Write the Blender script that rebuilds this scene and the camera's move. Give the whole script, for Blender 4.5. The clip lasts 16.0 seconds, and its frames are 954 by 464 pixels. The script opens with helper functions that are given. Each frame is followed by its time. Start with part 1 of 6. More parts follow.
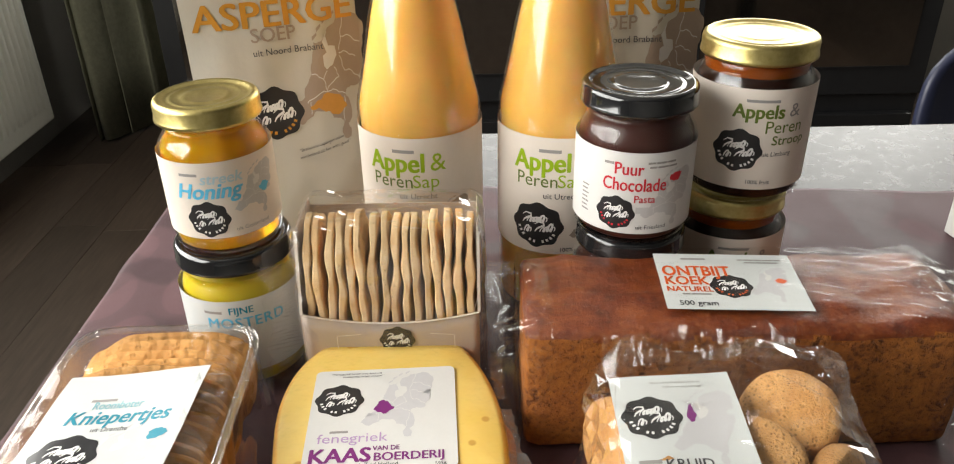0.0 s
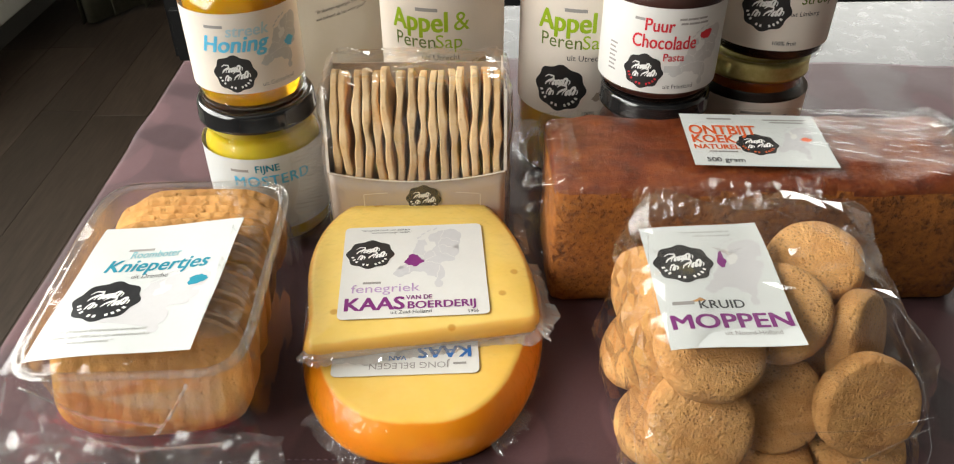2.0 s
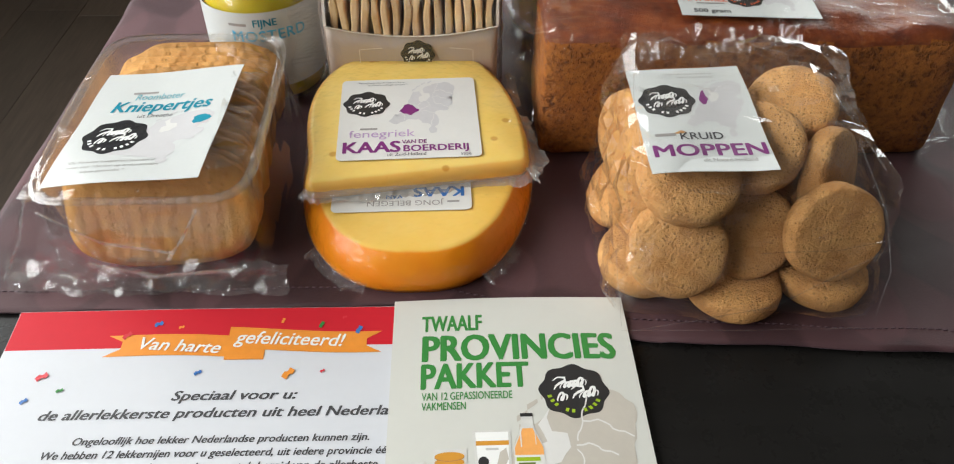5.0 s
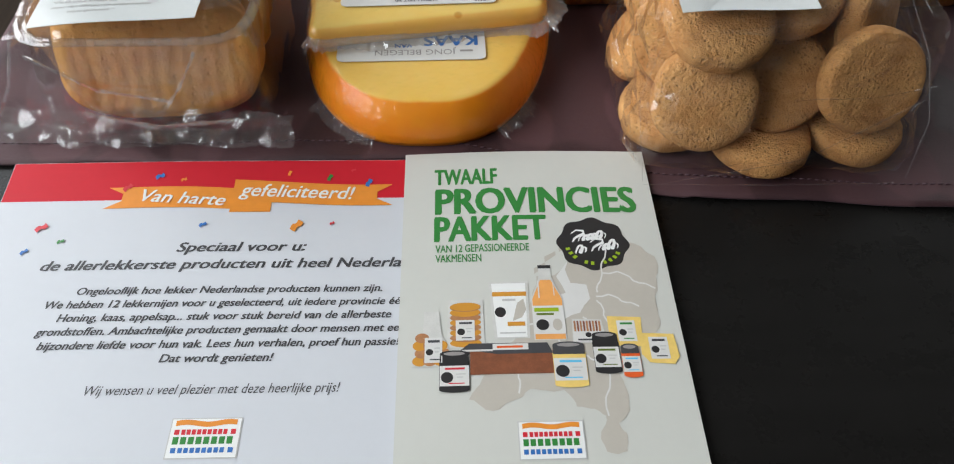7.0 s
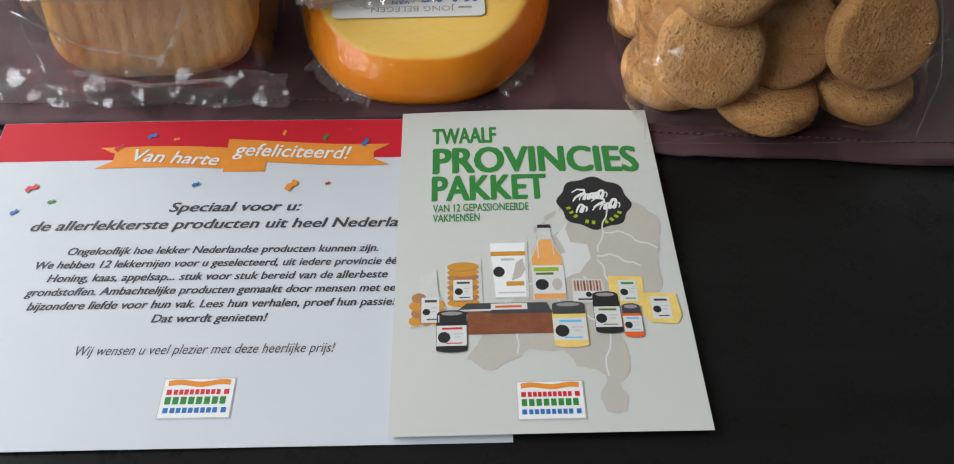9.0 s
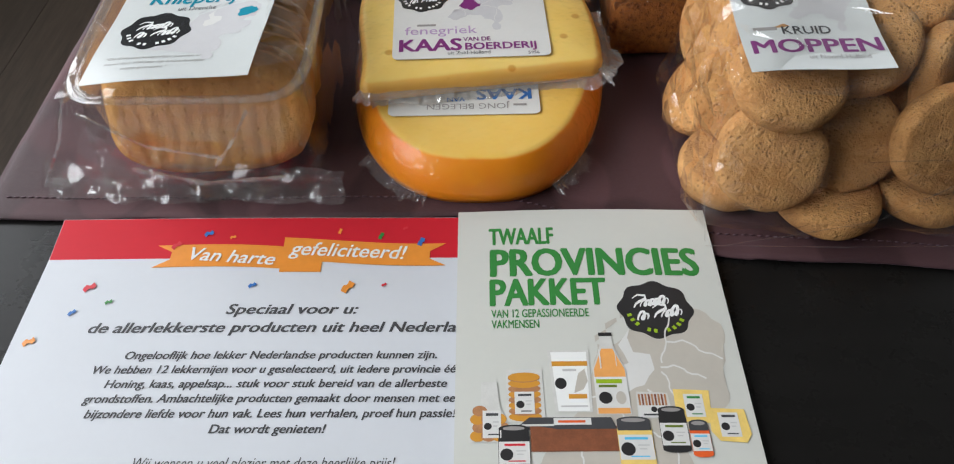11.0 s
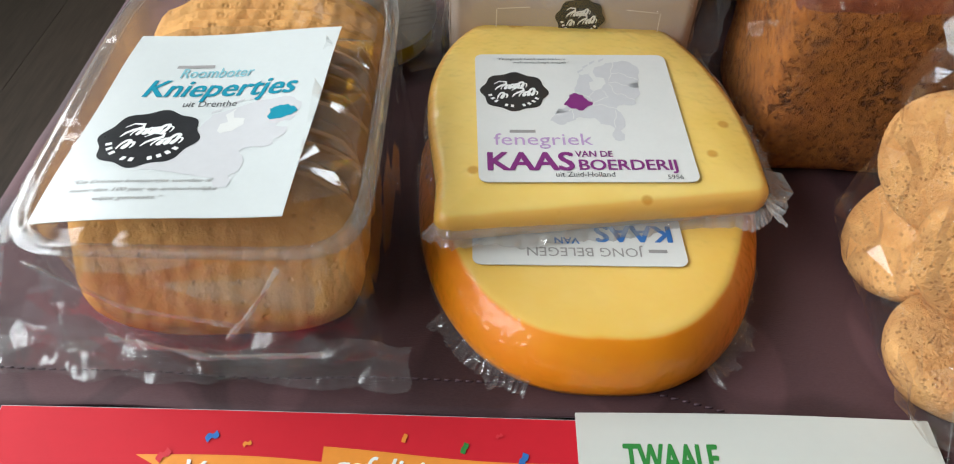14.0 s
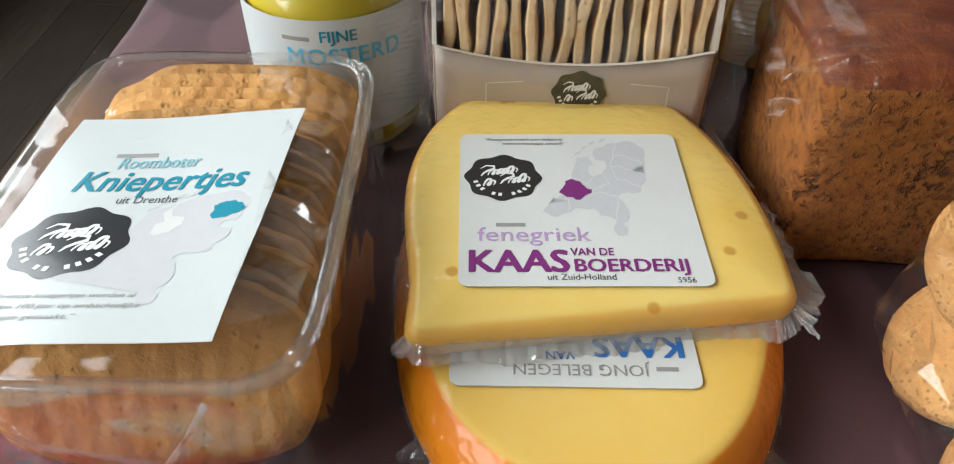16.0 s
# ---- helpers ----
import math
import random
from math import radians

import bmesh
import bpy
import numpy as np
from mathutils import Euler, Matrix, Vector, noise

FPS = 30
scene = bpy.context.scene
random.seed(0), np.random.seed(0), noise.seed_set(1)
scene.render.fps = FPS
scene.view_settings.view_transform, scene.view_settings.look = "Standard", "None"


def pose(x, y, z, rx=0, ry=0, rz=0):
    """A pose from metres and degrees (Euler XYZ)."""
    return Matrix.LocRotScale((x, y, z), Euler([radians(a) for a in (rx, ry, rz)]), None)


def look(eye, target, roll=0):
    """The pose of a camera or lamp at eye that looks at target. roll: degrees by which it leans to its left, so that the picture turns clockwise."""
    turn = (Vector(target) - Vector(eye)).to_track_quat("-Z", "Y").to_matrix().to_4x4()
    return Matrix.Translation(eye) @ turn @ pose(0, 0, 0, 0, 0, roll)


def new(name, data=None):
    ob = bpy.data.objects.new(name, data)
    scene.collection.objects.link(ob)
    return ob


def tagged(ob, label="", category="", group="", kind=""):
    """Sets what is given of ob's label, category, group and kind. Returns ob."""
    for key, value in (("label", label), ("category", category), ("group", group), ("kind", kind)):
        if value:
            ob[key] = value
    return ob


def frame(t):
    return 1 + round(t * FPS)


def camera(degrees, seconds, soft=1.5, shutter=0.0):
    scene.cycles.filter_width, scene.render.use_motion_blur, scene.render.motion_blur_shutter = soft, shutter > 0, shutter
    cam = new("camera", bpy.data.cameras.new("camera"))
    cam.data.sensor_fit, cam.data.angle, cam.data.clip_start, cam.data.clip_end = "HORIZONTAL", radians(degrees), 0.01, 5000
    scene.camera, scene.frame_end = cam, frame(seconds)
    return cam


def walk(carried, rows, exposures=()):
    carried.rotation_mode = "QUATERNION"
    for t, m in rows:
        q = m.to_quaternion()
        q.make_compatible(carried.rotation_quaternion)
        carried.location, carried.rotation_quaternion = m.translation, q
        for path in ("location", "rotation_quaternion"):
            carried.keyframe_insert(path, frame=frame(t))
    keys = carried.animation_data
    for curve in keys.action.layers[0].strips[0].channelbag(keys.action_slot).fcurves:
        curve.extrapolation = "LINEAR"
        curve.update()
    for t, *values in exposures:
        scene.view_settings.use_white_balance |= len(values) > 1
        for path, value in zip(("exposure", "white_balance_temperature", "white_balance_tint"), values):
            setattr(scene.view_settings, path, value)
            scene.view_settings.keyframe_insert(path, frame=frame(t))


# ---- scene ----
cam = camera(61.5, 16.0, soft=1.1)
PATH = [
    (0, (0.052, -0.056, 0.309), (0.06, 1.695, -0.657), -1.1),
    (0.5, (0.04, -0.061, 0.304), (0.071, 1.644, -0.74), -0.7),
    (1, (0.034, -0.063, 0.298), (0.07, 1.608, -0.8), -0.5),
    (1.5, (0.031, -0.066, 0.295), (0.073, 1.568, -0.858), -0.2),
    (2, (0.03, -0.069, 0.294), (0.066, 1.541, -0.891), -0.2),
    (2.5, (0.03, -0.074, 0.293), (0.072, 1.51, -0.927), 0.0),
    (3, (0.034, -0.082, 0.294), (0.081, 1.504, -0.924), 0.0),
    (3.5, (0.032, -0.092, 0.293), (0.084, 1.471, -0.953), 0.1),
    (3.7, (0.031, -0.098, 0.288), (0.084, 1.468, -0.955), 0.3),
    (5.8, (0.023, -0.109, 0.266), (0.08, 1.311, -1.142), 0.8),
    (6, (0.021, -0.11, 0.26), (0.087, 1.3, -1.156), 1.3),
    (6.5, (0.022, -0.11, 0.258), (0.083, 1.237, -1.22), 1.2),
    (7, (0.022, -0.108, 0.253), (0.073, 1.182, -1.274), 0.9),
    (7.5, (0.023, -0.108, 0.249), (0.073, 1.159, -1.298), 0.9),
    (8, (0.023, -0.109, 0.244), (0.075, 1.131, -1.324), 1.0),
    (8.2, (0.024, -0.109, 0.243), (0.074, 1.129, -1.327), 0.9),
    (10.3, (0.025, -0.105, 0.251), (0.049, 1.187, -1.275), 0.0),
    (10.5, (0.021, -0.1, 0.255), (0.055, 1.204, -1.261), 0.5),
    (11, (0.01, -0.089, 0.255), (-0.002, 1.247, -1.234), -0.8),
    (11.5, (0.0, -0.076, 0.253), (-0.028, 1.284, -1.214), -1.2),
    (12, (-0.012, -0.052, 0.246), (-0.038, 1.299, -1.228), -0.9),
    (12.5, (-0.019, -0.021, 0.236), (-0.064, 1.306, -1.259), -1.0),
    (13, (-0.019, -0.001, 0.228), (-0.043, 1.371, -1.226), 0.1),
    (13.5, (-0.026, 0.011, 0.218), (-0.043, 1.416, -1.205), 0.6),
    (14, (-0.031, 0.019, 0.211), (-0.027, 1.418, -1.218), 1.6),
    (14.5, (-0.03, 0.028, 0.205), (-0.023, 1.42, -1.23), 1.9),
    (15, (-0.019, 0.041, 0.205), (-0.055, 1.424, -1.239), 0.8),
    (15.5, (-0.018, 0.053, 0.197), (-0.056, 1.461, -1.222), 0.5),
    (16, (-0.02, 0.056, 0.198), (-0.067, 1.543, -1.139), 0.2),
]
EXPOSURES = [(0.0, 0.06, 7200, 10), (3.7, -0.08, 7050, 8), (5.8, -0.34, 6600, 9), (8.2, -0.60, 6400, 9), (10.3, -0.62, 6400, 10), (12.5, -0.24, 6500, 9), (14.0, -0.26, 6350, 6), (16.0, -0.28, 6350, 5)]
walk(cam, [(t, look(eye, target, roll)) for t, eye, target, roll in PATH], EXPOSURES)
LEFT_W, BACK_W = 116.0, 100.0

# ---- light ----
world = bpy.data.worlds.new("daylight")
scene.world = world
world.use_nodes = True
wn = world.node_tree.nodes
sky = wn.new("ShaderNodeTexSky")
sky.sky_type, sky.sun_disc = "NISHITA", False
sky.sun_elevation, sky.sun_rotation = radians(38), radians(-60)
wn["Background"].inputs["Strength"].default_value = 0.1
world.node_tree.links.new(sky.outputs["Color"], wn["Background"].inputs["Color"])


def window_light(name, m, w, h, power, colour):
    lamp = bpy.data.lights.new(name, "AREA")
    lamp.shape, lamp.size, lamp.size_y, lamp.energy, lamp.color = "RECTANGLE", w, h, power, colour
    ob = new(name, lamp)
    ob.matrix_world = m
    return ob


window_light("daylight_side", look((-1.50, 0.3, 0.95), (0.2, 0.3, 0.3)), 2.9, 1.25, LEFT_W, (0.93, 0.97, 1.0))
window_light("daylight_back", look((1.3, 3.10, 1.0), (1.3, 0.2, 0.6)), 3.2, 1.2, BACK_W, (0.95, 0.98, 1.0))

# ---- materials ----


class Nodes:
    """A node material in the making."""

    def __init__(self, name):
        self.m = bpy.data.materials.new(name)
        self.m.use_nodes = True
        self.t = self.m.node_tree
        self.b = self.t.nodes["Principled BSDF"]
        self.out = self.t.nodes["Material Output"]
        self.co = self.t.nodes.new("ShaderNodeTexCoord").outputs["Object"]

    def link(self, a, b):
        self.t.links.new(a, b)

    def set(self, **kw):
        for k, v in kw.items():
            self.b.inputs[k.replace("_", " ")].default_value = v
        return self

    def noise(self, scale, detail=4, rough=0.6, kind="FBM", stretch=None):
        n = self.t.nodes.new("ShaderNodeTexNoise")
        n.noise_type = kind
        n.inputs["Scale"].default_value, n.inputs["Detail"].default_value, n.inputs["Roughness"].default_value = scale, detail, rough
        co = self.co
        if stretch:
            mp = self.t.nodes.new("ShaderNodeMapping")
            mp.inputs["Scale"].default_value = stretch
            self.link(co, mp.inputs["Vector"])
            co = mp.outputs["Vector"]
        self.link(co, n.inputs["Vector"])
        return n.outputs["Fac"]

    def cells(self, scale, feature="F1", random_=1.0, stretch=None):
        n = self.t.nodes.new("ShaderNodeTexVoronoi")
        n.feature = feature
        n.inputs["Scale"].default_value, n.inputs["Randomness"].default_value = scale, random_
        co = self.co
        if stretch:
            mp = self.t.nodes.new("ShaderNodeMapping")
            mp.inputs["Scale"].default_value = stretch
            self.link(co, mp.inputs["Vector"])
            co = mp.outputs["Vector"]
        self.link(co, n.inputs["Vector"])
        return n.outputs["Distance"]

    def ramp(self, fac, stops):
        r = self.t.nodes.new("ShaderNodeValToRGB")
        e = r.color_ramp.elements
        while len(e) < len(stops):
            e.new(0.5)
        for k, (p, c) in enumerate(stops):
            e[k].position, e[k].color = p, (*c, 1) if len(c) == 3 else c
        self.link(fac, r.inputs["Fac"])
        return r.outputs["Color"]

    def mix(self, fac, a, b, mode="MIX"):
        n = self.t.nodes.new("ShaderNodeMix")
        n.data_type, n.blend_type = "RGBA", mode
        for sock, v in ((n.inputs[0], fac), (n.inputs[6], a), (n.inputs[7], b)):
            if hasattr(v, "links"):
                self.link(v, sock)
            else:
                sock.default_value = v if isinstance(v, (int, float)) else (*v, 1)
        return n.outputs[2]

    def calc(self, op, a, b=0.0):
        n = self.t.nodes.new("ShaderNodeMath")
        n.operation = op
        for sock, v in ((n.inputs[0], a), (n.inputs[1], b)):
            if hasattr(v, "links"):
                self.link(v, sock)
            else:
                sock.default_value = v
        return n.outputs[0]

    def lot(self):
        n = self.t.nodes.new("ShaderNodeObjectInfo")
        return n.outputs["Random"]

    def colour(self, sock):
        self.link(sock, self.b.inputs["Base Color"])
        return self

    def rough(self, sock):
        self.link(sock, self.b.inputs["Roughness"])
        return self

    def bump(self, height, strength, distance, before=None):
        n = self.t.nodes.new("ShaderNodeBump")
        n.inputs["Strength"].default_value, n.inputs["Distance"].default_value = strength, distance
        self.link(height, n.inputs["Height"])
        if before:
            self.link(before, n.inputs["Normal"])
        self.link(n.outputs["Normal"], self.b.inputs["Normal"])
        return n.outputs["Normal"]


def plain(name, c, rough=0.5, spread=0.12, scale=40, bump=0.0, **kw):
    """A surface of one paint or stuff with slight unevenness at two scales."""
    k = Nodes(name)
    lo, hi = tuple(v * (1 - spread) for v in c), tuple(min(1, v * (1 + spread)) for v in c)
    f = k.mix(0.35, k.ramp(k.noise(scale, 5), [(0.3, lo), (0.7, hi)]), k.ramp(k.noise(scale * 9, 3), [(0.3, lo), (0.7, hi)]))
    k.colour(f).set(Roughness=rough, **kw)
    if bump:
        k.bump(k.noise(scale * 6, 4), 0.5, bump)
    return k.m


def film(name, tint=(0.985, 0.985, 0.98), scale=70, relief=0.0012, gloss=0.5, haze=0.035, base=0.05, edge=3.0, rough=0.09):
    """Clear thin wrapping: lets light through, glints on its folds."""
    k = Nodes(name)
    t = k.t
    ridges = k.noise(scale, 3, 0.5, "RIDGED_MULTIFRACTAL")
    soft = k.noise(scale * 0.45, 2, 0.5)
    bump = t.nodes.new("ShaderNodeBump")
    bump.inputs["Strength"].default_value, bump.inputs["Distance"].default_value = 0.8, relief
    k.link(k.calc("ADD", k.calc("MULTIPLY", ridges, 0.35), soft), bump.inputs["Height"])
    lw = t.nodes.new("ShaderNodeLayerWeight")
    lw.inputs["Blend"].default_value = 0.5
    k.link(bump.outputs["Normal"], lw.inputs["Normal"])
    fac = k.calc("ADD", k.calc("MULTIPLY", k.calc("POWER", lw.outputs["Facing"], edge), gloss), base)
    clear, shine, veil = (t.nodes.new(f"ShaderNodeBsdf{s}") for s in ("Transparent", "Glossy", "Diffuse"))
    clear.inputs["Color"].default_value = (*tint, 1)
    shine.inputs["Roughness"].default_value = rough
    shine.inputs["Color"].default_value = (1, 1, 1, 1)
    veil.inputs["Color"].default_value = (0.8, 0.8, 0.8, 1)
    k.link(bump.outputs["Normal"], shine.inputs["Normal"])
    a, b = t.nodes.new("ShaderNodeMixShader"), t.nodes.new("ShaderNodeMixShader")
    a.inputs[0].default_value = haze
    k.link(clear.outputs[0], a.inputs[1])
    k.link(veil.outputs[0], a.inputs[2])
    k.link(fac, b.inputs[0])
    k.link(a.outputs[0], b.inputs[1])
    k.link(shine.outputs[0], b.inputs[2])
    k.link(b.outputs[0], k.out.inputs["Surface"])
    t.nodes.remove(k.b)
    return k.m


def glass(name):
    """Thin clear jar glass over its contents."""
    return film(name, (0.97, 0.985, 0.975), 14, 0.0003, 0.7, 0.0, 0.03, 4.5, 0.03)


def make_cloth():
    k = Nodes("purple_damask")
    leaf = k.ramp(k.noise(17, 1.0, 0.4, stretch=(1, 0.75, 1)), [(0.47, (0, 0, 0)), (0.5, (1, 1, 1))])
    leaf2 = k.ramp(k.cells(21, "F1", 0.9, stretch=(1, 0.6, 1)), [(0.4, (1, 1, 1)), (0.43, (0, 0, 0))])
    both = k.mix(0.5, leaf, leaf2)
    base = k.mix(both, (0.040, 0.0165, 0.019), (0.106, 0.049, 0.054))
    weave = k.noise(900, 2, 0.6, stretch=(1, 3, 1))
    k.colour(k.mix(0.18, base, k.ramp(weave, [(0.3, (0.04, 0.018, 0.021)), (0.7, (0.105, 0.055, 0.062))])))
    k.rough(k.ramp(both, [(0.0, (0.54,) * 3), (1.0, (0.70,) * 3)]))
    n = k.bump(k.noise(11, 3, 0.5), 0.35, 0.006)
    k.bump(weave, 0.3, 0.0004, n)
    k.set(Specular_IOR_Level=0.36, Sheen_Weight=0.16, Sheen_Roughness=0.35, Sheen_Tint=(0.85, 0.62, 0.74, 1))
    return k.m


def make_crumb():
    k = Nodes("gingerbread_crumb")
    grain = k.ramp(k.noise(190, 6, 0.75), [(0.36, (0.075, 0.017, 0.004)), (0.64, (0.48, 0.150, 0.020))])
    tone = k.ramp(k.noise(22, 4), [(0.3, (0.33, 0.090, 0.011)), (0.7, (0.53, 0.185, 0.027))])
    pores = k.calc("MULTIPLY", k.ramp(k.noise(380, 3, 0.55), [(0.34, (1, 1, 1)), (0.43, (0, 0, 0))]), 0.45)
    big = k.calc("MULTIPLY", k.ramp(k.noise(210, 3, 0.6), [(0.36, (1, 1, 1)), (0.45, (0, 0, 0))]), k.ramp(k.noise(60, 3), [(0.40, (0, 0, 0)), (0.60, (1, 1, 1))]))
    hole = k.mix(1.0, pores, big, "ADD")
    k.colour(k.mix(k.calc("MULTIPLY", hole, 0.58), k.mix(0.5, grain, tone), (0.065, 0.015, 0.0035)))
    k.set(Roughness=0.85)
    k.bump(k.calc("SUBTRACT", k.noise(260, 6, 0.75), hole), 1.0, 0.0016)
    return k.m


def make_crust():
    k = Nodes("gingerbread_crust")
    c = k.ramp(k.noise(70, 7, 0.75), [(0.30, (0.070, 0.011, 0.003)), (0.47, (0.165, 0.030, 0.006)), (0.72, (0.31, 0.082, 0.017))])
    spots = k.ramp(k.noise(320, 2, 0.5), [(0.62, (0, 0, 0)), (0.7, (1, 1, 1))])
    k.colour(k.mix(k.calc("MULTIPLY", spots, 0.25), c, (0.40, 0.17, 0.06))).set(Roughness=0.4)
    k.bump(k.noise(160, 6, 0.75), 0.9, 0.0016)
    return k.m


def make_baked(name, dark, light, pore=0.5, scale=1.0, relief=0.0007, wide=0.0):
    k = Nodes(name)
    c = k.ramp(k.noise(55 * scale, 5, 0.65), [(0.28, dark), (0.7, light)])
    fine = k.noise(480 * scale, 4, 0.7)
    pit = k.ramp(k.cells(330 * scale, "F1"), [(0.12 + wide, (1, 1, 1)), (0.26 + wide, (0, 0, 0))])
    mask = k.calc("MULTIPLY", pit, k.ramp(k.noise(60 * scale, 2), [(0.38, (0, 0, 0)), (0.55, (1, 1, 1))]))
    c = k.mix(k.calc("MULTIPLY", mask, pore), c, tuple(v * 0.45 for v in dark))
    hue = k.t.nodes.new("ShaderNodeHueSaturation")
    k.link(c, hue.inputs["Color"])
    k.link(k.calc("ADD", k.calc("MULTIPLY", k.lot(), 0.35), 0.82), hue.inputs["Value"])
    k.colour(hue.outputs["Color"]).set(Roughness=0.78)
    k.bump(k.calc("SUBTRACT", k.calc("ADD", fine, k.calc("MULTIPLY", k.noise(120 * scale, 4), 1.5)), k.calc("MULTIPLY", mask, 0.6)), 0.7, relief)
    return k.m


def make_wafer():
    m = make_baked("buttery_wafer", (0.48, 0.20, 0.042), (0.74, 0.39, 0.12), 0.3, 0.8, 0.0008)
    t = m.node_tree
    w = t.nodes.new("ShaderNodeTexWave")
    w.inputs["Scale"].default_value, w.inputs["Distortion"].default_value, w.inputs["Detail"].default_value = 44, 2.2, 2.0
    co = next(n for n in t.nodes if n.type == "TEX_COORD")
    t.links.new(co.outputs["Object"], w.inputs["Vector"])
    b = t.nodes.new("ShaderNodeBump")
    b.inputs["Strength"].default_value, b.inputs["Distance"].default_value = 0.42, 0.0008
    old = next(n for n in t.nodes if n.type == "BUMP" and n != b)
    t.links.new(w.outputs["Fac"], b.inputs["Height"])
    t.links.new(old.outputs["Normal"], b.inputs["Normal"])
    t.links.new(b.outputs["Normal"], t.nodes["Principled BSDF"].inputs["Normal"])
    return m


def make_cheese(name, pale, deep, specks):
    k = Nodes(name)
    c = k.ramp(k.noise(26, 4), [(0.3, pale), (0.7, deep)])
    if specks:
        s = k.ramp(k.cells(62, "F1", 1.0), [(0.09, (1, 1, 1)), (0.15, (0, 0, 0))])
        s2 = k.calc("MULTIPLY", s, k.ramp(k.noise(40, 1), [(0.38, (0, 0, 0)), (0.44, (1, 1, 1))]))
        c = k.mix(k.calc("MULTIPLY", s2, 0.75), c, (0.55, 0.25, 0.03))
    geo = k.t.nodes.new("ShaderNodeNewGeometry")
    part_ = k.t.nodes.new("ShaderNodeSeparateXYZ")
    k.link(geo.outputs["Normal"], part_.inputs["Vector"])
    rindy = k.ramp(k.calc("ADD", part_.outputs["Z"], k.calc("MULTIPLY", k.noise(60, 2), 0.12)), [(0.90, (1, 1, 1)), (1.0, (0, 0, 0))])
    orange = k.ramp(k.noise(30, 3), [(0.3, (0.76, 0.195, 0.003)), (0.7, (0.82, 0.27, 0.005))])
    k.colour(k.mix(k.calc("MULTIPLY", rindy, 0.35 if specks else 1.0), c, orange))
    k.set(Roughness=0.5, Specular_IOR_Level=0.3, Subsurface_Weight=0.12, Subsurface_Scale=0.004, Coat_Weight=0.6, Coat_Roughness=0.03)
    k.b.inputs["Subsurface Radius"].default_value = (1.0, 0.6, 0.2)
    n = k.t.nodes.new("ShaderNodeBump")
    n.inputs["Strength"].default_value, n.inputs["Distance"].default_value = 1.0, 0.0030
    k.link(k.calc("ADD", k.calc("ADD", k.noise(55, 3), k.calc("MULTIPLY", k.noise(130, 2), 0.6)), k.calc("MULTIPLY", k.noise(110, 2, 0.5, "RIDGED_MULTIFRACTAL"), 0.16)), n.inputs["Height"])
    k.link(n.outputs["Normal"], k.b.inputs["Coat Normal"])
    return k.m


def make_planks():
    k = Nodes("dark_floorboards")
    c = k.ramp(k.noise(9, 6, 0.7, stretch=(9, 0.8, 1)), [(0.3, (0.030, 0.020, 0.014)), (0.7, (0.075, 0.052, 0.038))])
    hue = k.t.nodes.new("ShaderNodeHueSaturation")
    k.link(c, hue.inputs["Color"])
    k.link(k.calc("ADD", k.calc("MULTIPLY", k.lot(), 0.5), 0.75), hue.inputs["Value"])
    k.colour(hue.outputs["Color"]).set(Roughness=0.42)
    k.bump(k.noise(30, 5, 0.7, stretch=(9, 0.8, 1)), 0.3, 0.001)
    return k.m


def make_content(name, c, sub, rough=0.25, **kw):
    k = Nodes(name)
    k.colour(k.ramp(k.noise(30, 3), [(0.3, tuple(v * 0.85 for v in c)), (0.7, c)]))
    k.set(Roughness=rough, Subsurface_Weight=sub, Subsurface_Scale=0.02, **kw)
    k.b.inputs["Subsurface Radius"].default_value = (1.0, 0.45, 0.12)
    return k.m


def make_gold():
    k = Nodes("gold_lacquered_tin")
    k.colour(k.ramp(k.noise(300, 4, 0.7), [(0.3, (0.52, 0.41, 0.14)), (0.7, (0.66, 0.55, 0.24))]))
    k.set(Metallic=1.0)
    k.rough(k.ramp(k.noise(90, 4), [(0.3, (0.30,) * 3), (0.7, (0.44,) * 3)]))
    k.bump(k.noise(1400, 2), 0.25, 0.0002)
    return k.m


def make_table():
    k = Nodes("black_lacquered_tabletop")
    k.colour(k.ramp(k.noise(14, 6, 0.7, stretch=(0.3, 3, 1)), [(0.3, (0.006, 0.0056, 0.0052)), (0.7, (0.011, 0.010, 0.0095))]))
    k.rough(k.ramp(k.noise(60, 6, 0.7), [(0.3, (0.24,) * 3), (0.7, (0.34,) * 3)]))
    k.bump(k.noise(500, 3), 0.15, 0.0002)
    k.set(Specular_IOR_Level=0.16)
    return k.m


